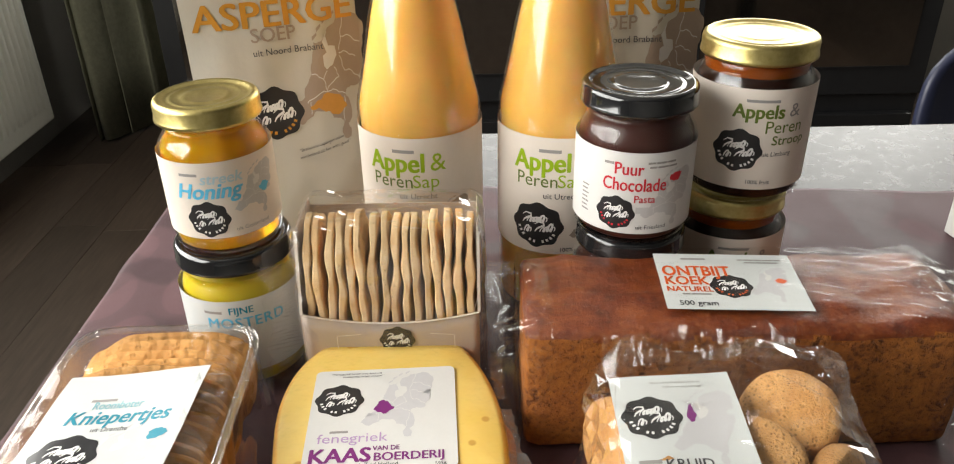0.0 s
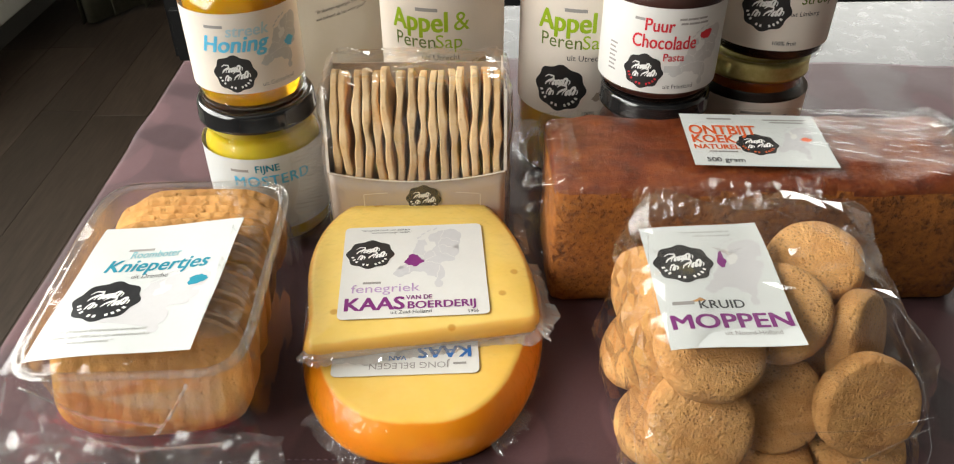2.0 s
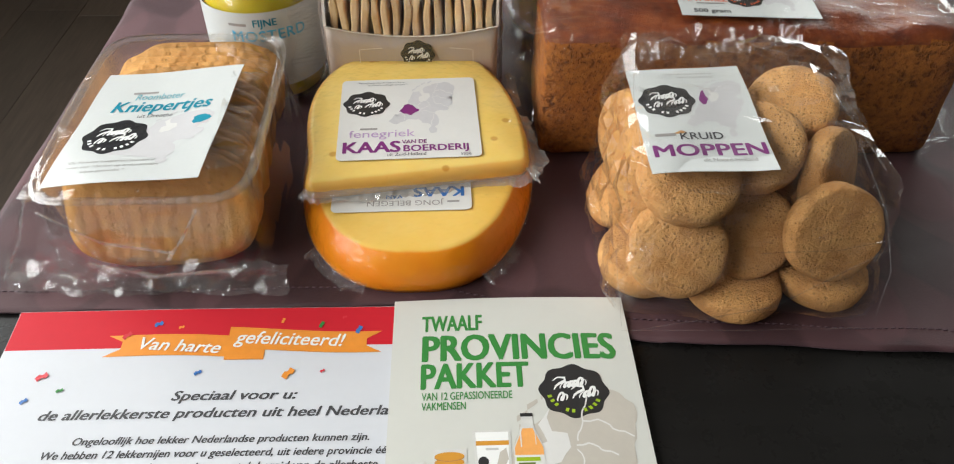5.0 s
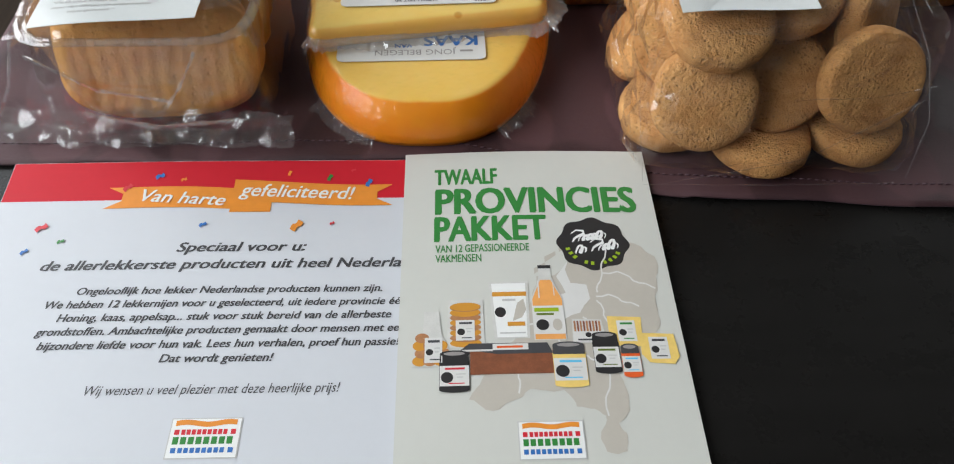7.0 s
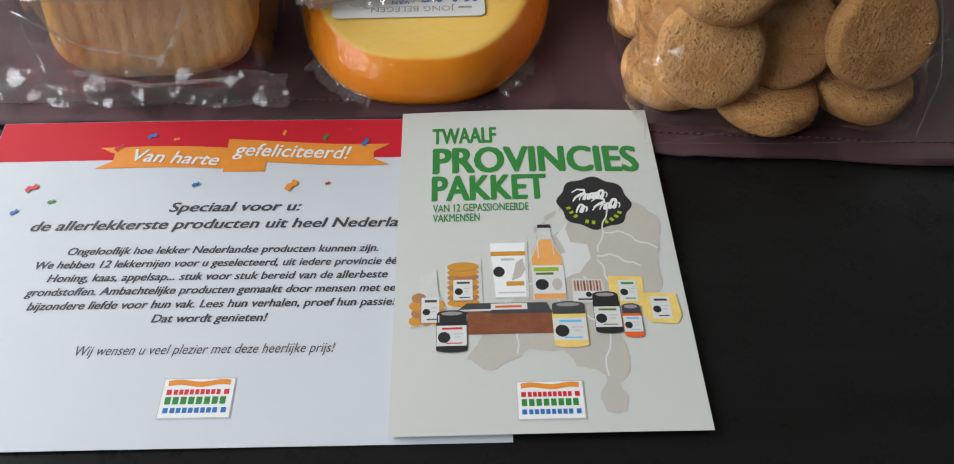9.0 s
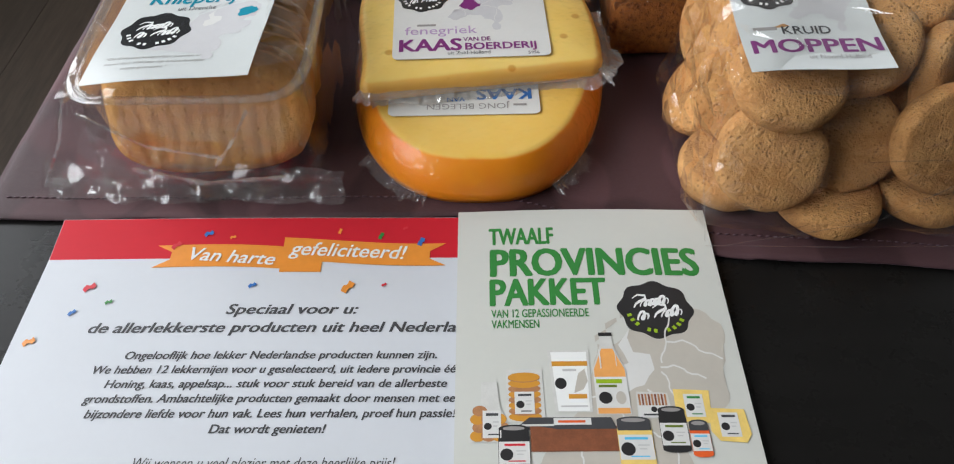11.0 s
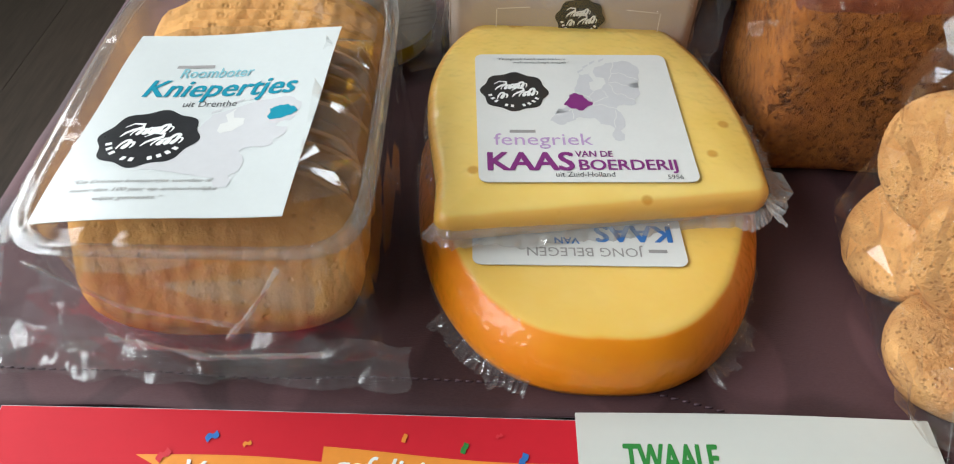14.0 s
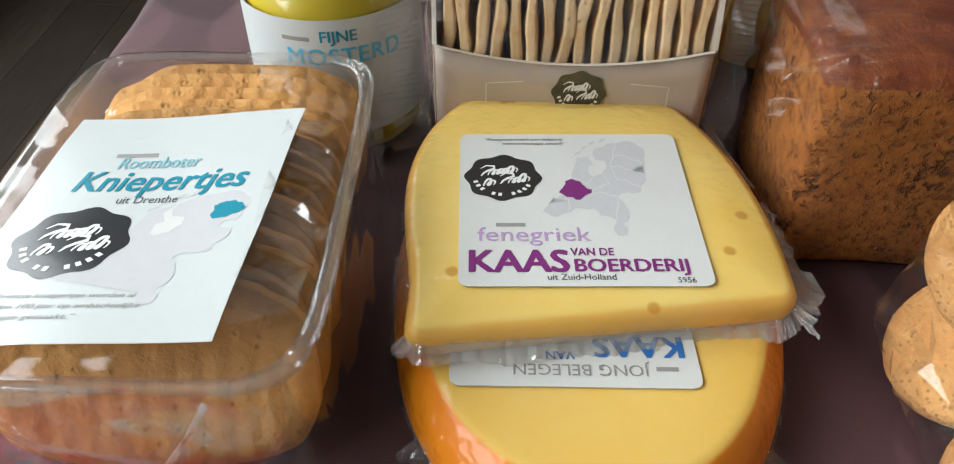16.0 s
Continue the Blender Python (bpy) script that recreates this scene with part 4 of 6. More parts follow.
LOW_TOP = 0.0225
low_out = d_shape(0.0095, 0.0620, 0.1535, 0.272, True, corner=0.016)
low = cheese("cheese_piece", "half-round young matured cheese wedge with orange rind", pose(0, 0, UP - 0.0012), low_out,
             [(0.005, 0.0), (0.0012, 0.0014), (-0.0003, 0.005), (0.0, 0.0090), (0.0013, 0.0135), (0.0036, 0.0175), (0.0066, 0.0206), (0.0082, 0.0217), (0.0105, 0.0221)], "cheese_low", 0.0003)
up_out = d_shape(0.0095, 0.0600, 0.2035, 0.3235, False, corner=0.006, skew=0.09)
tilt = lambda base: (lambda x, y: base + 0.0028 * (y - 0.205) / 0.1 + 0.0)
UPZ = UP + LOW_TOP - 0.0006
up = cheese("cheese_piece", "half-round fenugreek cheese wedge on another cheese", pose(0, 0, UPZ), up_out,
            [(0.004, 0.0), (0.001, 0.001), (0.0, 0.004), (0.0, tilt(0.0075)), (0.0012, tilt(0.0098)), (0.004, tilt(0.0108))], "cheese_top", 0.0008)


def cheese_labels():
    # upper label, lying on the sloping face
    m = Matrix.Translation((-0.0303, 0.2130, 0.0118)) @ Euler((radians(1.9), 0, radians(2.2))).to_matrix().to_4x4()
    W, H, r = 0.0730, 0.0705, 0.003
    def rounded(W, H, r):
        pts = []
        for cx, cy, a0 in ((W - r, r, -90), (W - r, H - r, 0), (r, H - r, 90), (r, r, 180)):
            for k in range(5):
                t = radians(a0 + 90 * k / 4)
                pts.append((cx + r * math.cos(t), cy + r * math.sin(t)))
        return pts
    bm = slab(rounded(W, H, r), [(0, 0), (0, 0.0003)])
    lab = part("label", bm, M["label"], up, "white label with a map", m=m, smooth=False)
    p = Paper(lab)
    p.lift = 0.0003
    h = 0.00045
    write(p, "\u201cFenegriek heeft een lekkere", 0, 0.0080, 0.0668, M["dark"], slant=0.25, h=h, width=0.0262, cap=0.0013)
    write(p, "walnootachtige smaak\u201d", 0, 0.0140, 0.0646, M["dark"], slant=0.25, h=h, width=0.0215, cap=0.0013)
    emblem(p, 0.0140, 0.0475, 0.0124)
    country(p, 0.0258, 0.0205, 0.0475, "map_grey", (.30, .44, .27, .17), "purple", aspect=0.76)
    bars(p, 0.0112, 0.0243, (0.0090,), 0.0015, M["midgrey"], h=h)
    write(p, "fenegriek", 0.0086, 0.0055, 0.0180, M["lilac"], h=h, width=0.0340)
    write(p, "KAAS", 0, 0.0025, 0.0055, M["purple"], bold=0.035, h=h, width=0.0292, cap=0.0088)
    write(p, "VAN DE", 0, 0.0328, 0.0120, M["purple"], bold=0.02, h=h, width=0.0128, cap=0.0030)
    write(p, "BOERDERIJ", 0, 0.0332, 0.0056, M["purple"], bold=0.025, h=h, width=0.0330, cap=0.0050)
    write(p, "uit Zuid-Holland", 0.0034, 0.0253, 0.0023, M["dark"], h=h, width=0.0195)
    write(p, "5956", 0.0030, 0.0622, 0.0012, M["dark"], h=h, width=0.0052)
    # lower label, upside down, half under the upper cheese
    m = Matrix.Translation((0.0368, 0.1892, LOW_TOP + 0.0002)) @ Euler((0, 0, radians(181.0))).to_matrix().to_4x4() @ Matrix.Translation((0, -0.068, 0))
    lab = part("label", slab(rounded(0.0685, 0.068, r), [(0, 0), (0, 0.0003)]), M["label"], low, "white label turned upside down", m=m, smooth=False)
    p = Paper(lab)
    p.lift = 0.0003
    write(p, "JONG BELEGEN", 0.0055, 0.0140, 0.0605, M["midgrey"], stretch=0.98, h=h)
    bars(p, 0.006, 0.061, (0.006,), 0.0014, M["midgrey"], h=h)
    write(p, "KAAS", 0.0105, 0.0030, 0.0505, M["royal"], bold=0.035, h=h)
    write(p, "VAN", 0.0040, 0.0340, 0.0560, M["royal"], bold=0.02, h=h)


cheese_labels()


def wrap_edge(t, outline, k0, k1, z, out, seed, droop=0.0):
    """Loose crimped film along a stretch of a cheese's edge."""
    n = len(outline)
    idx = [k % n for k in range(k0, k1 + 1)]
    pts = [Vector(outline[i]) for i in idx]
    rnd = random.Random(seed)
    def f(u, v):
        s = u * (len(pts) - 1)
        i = min(int(s), len(pts) - 2)
        p = pts[i].lerp(pts[i + 1], s - i)
        d = pts[i + 1] - pts[i]
        nrm = Vector((d.y, -d.x)).normalized()
        o = out * v * (0.75 + 0.6 * noise.noise(Vector((u * 9, seed, 0))))
        rib = 0.0007 * math.sin(u * len(pts) * 9) * v + 0.0016 * v * noise.noise(Vector((u * 23, seed, 2)))
        return (p.x + nrm.x * (o - 0.0005), p.y + nrm.y * (o - 0.0005), z(u) + rib - droop * v)
    part("film_edge", crumple(sheet(f, len(pts) * 4, 4), 0.00025, seed), M["frost" if droop > 0.0035 and z(0.5) < 0.0061 else "crimp"], t, "crinkled clear wrapping", smooth=False)


n_arc = 65
wrap_edge(up, up_out, n_arc, n_arc + 29, lambda u: 0.0050 + 0.0022 * math.sin(u * 7), 0.0056, 3, 0.0050)
wrap_edge(up, up_out, n_arc + 23, n_arc + 34, lambda u: 0.006, 0.0105, 5, 0.0036)
wrap_edge(up, up_out, 40, 64, lambda u: 0.003, 0.003, 8, 0.002)
wrap_edge(low, low_out, 0, 14, lambda u: 0.010 - 0.004 * u, 0.0022, 11, 0.002)
wrap_edge(low, low_out, 14, 26, lambda u: 0.006, 0.0080, 12, 0.003)
wrap_edge(low, low_out, 42, 50, lambda u: 0.006, 0.0085, 13, 0.003)
wrap_edge(low, low_out, 50, 64, lambda u: 0.007, 0.0022, 14, 0.002)

# ---- loaf ----


def loaf():
    t = thing("gingerbread_loaf", "wrapped brown breakfast gingerbread loaf in clear film", "bread", pose(0.188, 0.2955, UP - 0.0015, 0, 0, -1.2))
    L, D, H = 0.1115, 0.0368, 0.0385
    bm = rbox((L, D, H), 0.007, 26, (0, 0, H))
    for v in bm.verts:
        if v.co.z > H:
            k = (v.co.z - H) / H
            v.co.z += k * (0.0045 * (1 - (v.co.y / D) ** 2) + 0.0030 * noise.noise(v.co * 45) + 0.0012 * noise.noise(v.co * 120))
            v.co.y *= 1 + 0.03 * k
    crease(bm, 0.0009, 70, 2)
    bm.normal_update()
    for f in bm.faces:
        f.material_index = 1 if f.calc_center_median().z > 2 * H - 0.0045 + 0.002 * noise.noise(f.calc_center_median() * 60) or f.normal.z > 0.55 else 0
    part("loaf_body", bm, [M["crumb"], M["crust"]], t)
    bm = rbox((L + 0.003, D + 0.0025, H + 0.0022), 0.006, 30, (0, 0, H + 0.0022))
    for v in bm.verts:
        if v.co.z > H:
            v.co.z += 0.0045 * (1 - (v.co.y / D) ** 2) * (v.co.z - H) / H
        e = max(0, abs(v.co.x) - L * 0.78) / (L * 0.22)
        v.co += Vector((0, 1, 1)) * 0.0022 * e * noise.noise(v.co * 90)
        v.co.z = max(v.co.z, 0)
    part("film_wrap", crumple(bm, 0.00055, 21), M["tight"], t, "clear film wrapping", smooth=False)
    for s, seed in ((-1, 1), (1, 2)):
        def gather(u, v):
            a = u * 2 * math.pi
            c, q = math.cos(a), math.sin(a)
            e = 2 / 5
            k = 1.06 - 0.16 * v * v
            fold = 0.0040 * v * math.sin(a * 9 + 3 * noise.noise(Vector((v * 3, a, seed)))) + 0.0022 * noise.noise(Vector((c * 6, q * 6, v * 4 + seed)))
            x = s * (L - 0.014 + 0.027 * v + 0.004 * v * noise.noise(Vector((c * 3, q * 3, seed))))
            y = (D * k + fold) * math.copysign(abs(c) ** e, c)
            z = H + (H * k + fold) * math.copysign(abs(q) ** e, q) + 0.002
            return (x, y, max(0.0004, z))
        part("film_end", crumple(sheet(gather, 54, 7, True), 0.0007, seed + 60), M["bunch"], t, "gathered clear film end", smooth=False)
        part("film_seal", frill((s * (L + 0.010), -s * D * 0.85, 0.010), (s * (L + 0.010), s * D * 0.85, 0.030), (s * 0.007, 0, 0.004), 40, 0.0006, seed, 1.5), M["seal"], t, "crimped film seal", smooth=False)
    lab = part("label", sheet(lambda u, v: (u * 0.072, v * 0.049, 0), 12, 8), M["glossy_label"], t, "white label with orange lettering",
               m=Matrix.Translation((-0.041, -0.0270, 2 * H + 0.0066)) @ Euler((radians(3), radians(0.8), radians(-1.5))).to_matrix().to_4x4())
    leaf(lab, 0.0002)
    p = Paper(lab)
    h = 0.0007
    bars(p, 0.0140, 0.0432, (0.0130,), 0.0015, M["midgrey"], h=h)
    for s, y, w, c in (("ONTBIJT", 0.0285, 0.0355, 0.0088), ("KOEK", 0.0205, 0.0225, 0.0072), ("NATUREL", 0.0145, 0.0235, 0.0042)):
        write(p, s, 0, 0.0022, y, M["orange_red"], bold=0.03, width=w, cap=c, h=h)
    bars(p, 0.0095, 0.0118, (0.004, 0.010), 0.0011, M["midgrey"], h=h)
    write(p, "500 gram", 0.0055, 0.0065, 0.0030, M["dark"], bold=0.012, h=h, width=0.0190)
    emblem(p, 0.0355, 0.0195, 0.0108, "orange_red")
    country(p, 0.0445, 0.0070, 0.031, "map_grey", (.78, .57, .26, .13), "orange_red", aspect=0.72, seams=False)
    bars(p, 0.0440, 0.0430, (0.003, 0.005, 0.004, 0.006, 0.004), 0.0011, M["midgrey"], h=h)
    bars(p, 0.0470, 0.0405, (0.006, 0.003, 0.008), 0.0011, M["midgrey"], h=h)


loaf()

# ---- jars and bottles ----


def jar(name, label, category, m, r, height, lid_r, lid, content, paper, print_, lab=(0.0, 0.0), fill=0.92, neck=0.0, group="jars", lid_h=0.0115, top_layer=None):
    t = thing(name, label, category, m, group)
    z1 = height - lid_h * 0.75
    sh = z1 - 0.014
    outer = [(0, 0.002), (r - 0.010, 0.0012), (r - 0.005, 0), (r - 0.0018, 0.0015), (r - 0.0003, 0.005), (r, 0.010), (r, sh - 0.006), (r - 0.0006, sh - 0.002), (r - 0.0028, sh + 0.002), (lid_r - 0.0035, sh + 0.006), (lid_r - 0.0025, z1 - 0.004), (lid_r - 0.0025, height - 0.003)]
    part("glass_jar", lathe(outer), M["glass"], t, "clear glass jar")
    top = min(0.004 + (height - lid_h - 0.004) * fill, height - 0.004)
    inner = [(0, 0.0035)] + [(max(0.001, q - 0.0016), max(z, 0.0035)) for q, z in outer[2:] if z < top] + [(lid_r - 0.0045 if top > sh + 0.004 else r - 0.0016, top), (0, top)]
    part("contents", lathe(inner), M[content], t)
    if top_layer:
        part("contents", lathe([(lid_r - 0.0042, sh + 0.0015), (lid_r - 0.0035, sh + 0.004), (lid_r - 0.0038, z1), (0, z1)]), M[top_layer], t, "thin amber film of syrup")
    q, h0 = lid_r, height - lid_h
    profile = [(q - 0.0035, h0 + 0.001), (q - 0.0008, h0), (q, h0 + 0.0008), (q - 0.0002, h0 + 0.0024), (q - 0.0006, h0 + 0.003), (q - 0.0005, height - 0.0028), (q - 0.0012, height - 0.0009), (q - 0.0028, height), (q - 0.0045, height - 0.0003),
               (q - 0.0058, height - 0.0012), (q - 0.009, height - 0.0013), (q - 0.0098, height - 0.0008), (q - 0.0108, height - 0.0013), (q * 0.45, height - 0.0013), (q * 0.42, height - 0.0009), (q * 0.36, height - 0.0013), (0, height - 0.0012)]
    ld = part("lid", lathe(profile, 72), M[lid], t)
    z0, z2, turn, span = lab
    rr = r + 0.0004
    lb = part("label", sheet(lambda u, v: (rr * math.sin((u - .5) * span + turn), -rr * math.cos((u - .5) * span + turn), z0 + (z2 - z0) * v), 60, 4), M[paper], t, "paper label")
    if print_:
        print_(Paper(lb, rr, turn=turn), z0, z2)
    return t


I = 0.0004


def honey_print(p, z0, z1):
    write(p, "streek", 0.0085, -0.0025, z1 - 0.0118, M["pale_blue"], bold=0.02, slant=0.2, h=I)
    write(p, "Honing", 0.0122, -0.0165, z1 - 0.0200, M["blue"], bold=0.035, slant=0.3, h=I, stretch=0.95)
    bars(p, -0.013, z1 - 0.0075, (0.010,), 0.0015, M["midgrey"], h=I)
    emblem(p, -0.001, z0 + 0.0115, 0.0112)
    country(p, 0.013, z0 + 0.009, 0.030, "grey", (.70, .48, .26, .16), "blue")
    write(p, "uit Gelderland", 0.0034, 0.012, z0 + 0.0032, M["midgrey"], h=I)


def mustard_print(p, z0, z1):
    write(p, "FIJNE", 0.0062, 0.001, z1 - 0.0085, M["teal"], bold=0.02, h=I)
    write(p, "MOSTERD", 0.0092, -0.012, z1 - 0.0175, M["blue"], bold=0.02, spacing=1.1, h=I)
    bars(p, -0.013, z1 - 0.0082, (0.0105,), 0.0016, M["midgrey"], h=I)
    emblem(p, 0.0, z0 + 0.013, 0.011)


def choc_print(p, z0, z1):
    R = M["red"]
    write(p, "Puur", 0.0098, -0.0125, z1 - 0.0125, R, bold=0.02, width=0.0155, h=I)
    write(p, "Chocolade", 0.0105, -0.0185, z1 - 0.0218, R, bold=0.02, width=0.0345, h=I)
    write(p, "Pasta", 0.0062, -0.001, z1 - 0.0285, R, bold=0.012, stretch=0.9, h=I)
    bars(p, -0.018, z1 - 0.0075, (0.0055,), 0.0015, M["midgrey"], h=I)
    for k in range(2):
        bars(p, 0.005 + k * 0.001, z1 - 0.0062 - k * 0.0024, (0.004, 0.006, 0.005), 0.0011, M["midgrey"], 0.3, h=I)
    emblem(p, -0.0105, z0 + 0.0122, 0.0108, "red")
    country(p, 0.003, z0 + 0.004, 0.034, "grey", (.63, .84, .24, .18), "red")
    write(p, "uit Friesland", 0.0035, 0.001, z0 + 0.0030, M["dark"], h=I)
    for k in range(7):
        bars(p, -0.033, z0 + 0.008 + k * 0.0025, (0.0055 - 0.001 * (k % 2),), 0.001, M["midgrey"], h=I)
    bars(p, 0.0005, z0 + 0.0125, (0.0065,), 0.0038, M["grey"], h=I)


def syrup_print(p, z0, z1):
    write(p, "Appels", 0.0112, -0.0105, z1 - 0.0165, M["moss"], bold=0.035, stretch=0.92, h=I)
    write(p, "&", 0.0112, 0.0205, z1 - 0.0160, M["midgrey"], h=I)
    write(p, "Peren", 0.0105, 0.0075, z1 - 0.0252, M["moss"], stretch=0.95, h=I)
    write(p, "Stroop", 0.0078, 0.0125, z1 - 0.0322, M["moss"], bold=0.01, h=I)
    bars(p, -0.004, z1 - 0.0075, (0.018,), 0.0016, M["midgrey"], h=I)
    emblem(p, -0.0055, z0 + 0.0235, 0.0138)
    write(p, "uit Limburg", 0.0038, 0.008, z0 + 0.0205, M["dark"], h=I)
    write(p, "100% fruit", 0.0034, 0.001, z0 + 0.0035, M["dark"], bold=0.01, h=I)


def turned(x, y, z, deg=0.0):
    return pose(x, y, z, 0, 0, deg)


jar("mustard_jar", "glass jar of yellow mustard with a black lid", "jar", turned(-0.086, 0.3474, UP), 0.0340, 0.0880, 0.0332, "black_tin", "mustard", "glossy_label", mustard_print, (0.014, 0.0625, radians(0), 4.6), 0.93)
jar("honey_jar", "glass jar of honey with a gold lid on the mustard jar", "jar", turned(-0.0864, 0.3466, UP + 0.0880), 0.0297, 0.0828, 0.0278, "gold", "honey", "cream", honey_print, (0.0125, 0.0560, radians(2), 4.4), 0.95)
for z, l in ((UP, "glass jar of dark chocolate spread with a black lid"), (UP + 0.0850, "glass jar of chocolate spread standing on another jar")):
    jar("chocolate_spread_jar", l, "jar", turned(0.1439 - (0.001 if z > 0.05 else 0.0), 0.3573, z), 0.0327, 0.0850, 0.0318, "black_tin", "choc", "label", choc_print, (0.0085, 0.0560, radians(-8), 4.9), 0.96)
for z, l, x in ((UP, "glass jar of dark fruit syrup with a gold lid", 0.2125), (UP + 0.0925, "glass jar of fruit syrup standing on another jar", 0.2165)):
    jar("fruit_syrup_jar", l, "jar", turned(x, 0.3915, z), 0.0345, 0.0925, 0.0326, "gold", "syrup", "cream", syrup_print, (0.0105, 0.0700, radians(-17), 4.7), 0.93, top_layer="amber")


def bottle(x, y, label, deg):
    t = thing("juice_bottle", label, "bottle", turned(x, y, UP, deg), "juice bottles")
    r = 0.0386
    outer = [(0, 0.004), (r - 0.012, 0.003), (r - 0.006, 0), (r - 0.002, 0.002), (r, 0.007), (r, 0.138), (r - 0.0007, 0.143), (r - 0.0030, 0.152), (0.0272, 0.193), (0.0185, 0.226), (0.0160, 0.238), (0.0160, 0.258)]
    part("glass_bottle", lathe(outer, 64), M["glass"], t, "clear glass bottle")
    part("juice", lathe([(0, 0.006)] + [(q - 0.0017, max(z, 0.006)) for q, z in outer[2:-2]] + [(0, 0.232)], 64), M["juice"], t, "cloudy orange juice")
    part("cap", lathe([(0.0165, 0.252), (0.0185, 0.252), (0.0190, 0.2535), (0.0190, 0.268), (0.0178, 0.2698), (0, 0.2698)], 48), M["black_tin"], t, "black twist cap")
    rr, z0, z1 = r + 0.0004, 0.050, 0.128
    lb = part("label", sheet(lambda u, v: (rr * math.sin((u - .5) * 5.2), -rr * math.cos((u - .5) * 5.2), z0 + (z1 - z0) * v), 72, 4), M["cream"], t, "cream paper label")
    p = Paper(lb, rr)
    bars(p, -0.004, z1 - 0.0095, (0.0135,), 0.0021, M["midgrey"], h=I)
    write(p, "Appel", 0.0175, -0.0205, z1 - 0.0215, M["lime"], bold=0.035, stretch=0.88, h=I)
    write(p, "&", 0.0165, 0.0185, z1 - 0.0210, M["lime"], h=I)
    write(p, "Peren", 0.0122, -0.0190, z1 - 0.0320, M["moss"], stretch=0.95, h=I)
    write(p, "Sap", 0.0122, 0.0075, z1 - 0.0318, M["lime"], h=I)
    write(p, "uit Utrecht", 0.0052, -0.001, z1 - 0.0395, M["dark"], h=I)
    emblem(p, -0.0045, z0 + 0.0195, 0.0168)
    country(p, 0.016, z0 + 0.006, 0.032, "taupe", seams=False)
    write(p, "100%", 0.004, 0.010, z0 + 0.002, M["dark"], bold=0.012, h=I)


bottle(0.0196, 0.4215, "tall glass bottle of orange pear juice", -17)
bottle(0.1074, 0.4171, "tall glass bottle of orange pear juice", -18)


def pouch(m, label):
    t = thing("soup_pouch", label, "pouch", m, "soup pouches")
    W, H = 0.058, 0.235
    def f(side):
        def g(u, v):
            x = (u - .5) * 2
            thick = 0.020 * (1 - v) ** 0.8 * (1 - abs(x) ** 3) + 0.0006
            w = W * (1 - 0.03 * math.sin(math.pi * v))
            return (x * w, side * thick + 0.0016 * noise.noise(Vector((x * 3, v * 6, side))), v * H)
        return g
    part("front_panel", sheet(f(-1), 24, 40), M["pouch"], t)
    part("back_panel", sheet(f(1), 24, 40), M["pouch"], t)
    part("bottom_gusset", sheet(lambda u, v: ((u - .5) * 2 * W * .99, (v - .5) * 2 * (0.020 * (1 - abs(u - .5) ** 3 * 8) + .0006), 0.0004 + 0.006 * (1 - abs(2 * v - 1))), 20, 4), M["pouch"], t)

    fr = bpy.data.objects[[c.name for c in t.children if c.name.startswith("front_panel")][0]]

    class Bent(Paper):
        def place(self, u, v, h):
            x = max(-1, min(1, u / W))
            q = v / H
            thick = 0.020 * (1 - q) ** 0.8 * (1 - abs(x) ** 3) + 0.0006
            return Vector((u, -thick + 0.0016 * noise.noise(Vector((x * 3, q * 6, -1))) - h - 0.0004, v))
    p = Bent(fr)
    write(p, "ASPERGE", 0.0235, -0.051, 0.1730, M["ochre"], bold=0.025, width=0.105)
    write(p, "SOEP", 0.0130, -0.0165, 0.1635, M["taupe"], bold=0.012)
    write(p, "uit Noord Brabant", 0.0062, -0.0165, 0.1545, M["dark"])
    country(p, 0.003, 0.090, 0.088, "taupe", (.48, .30, .42, .15), "ochre", aspect=0.66)
    emblem(p, -0.008, 0.1155, 0.0195, "ochre")
    for k in range(2):
        write(p, ("\u201cBrabantse asperges staan", "wel bekend als het witte goud\u201d")[k % 2], 0, 0.004, 0.086 - k * 0.005, M["dark"], slant=0.2, turn=8, width=(0.033, 0.038)[k % 2], cap=0.0024)


pouch(pose(-0.076, 0.472, UP, -3, 0, 21), "white stand-up pouch of asparagus soup")
pouch(pose(0.152, 0.482, UP, -3, 0, 2), "white stand-up soup pouch behind a bottle")

# ---- crispbread box ----


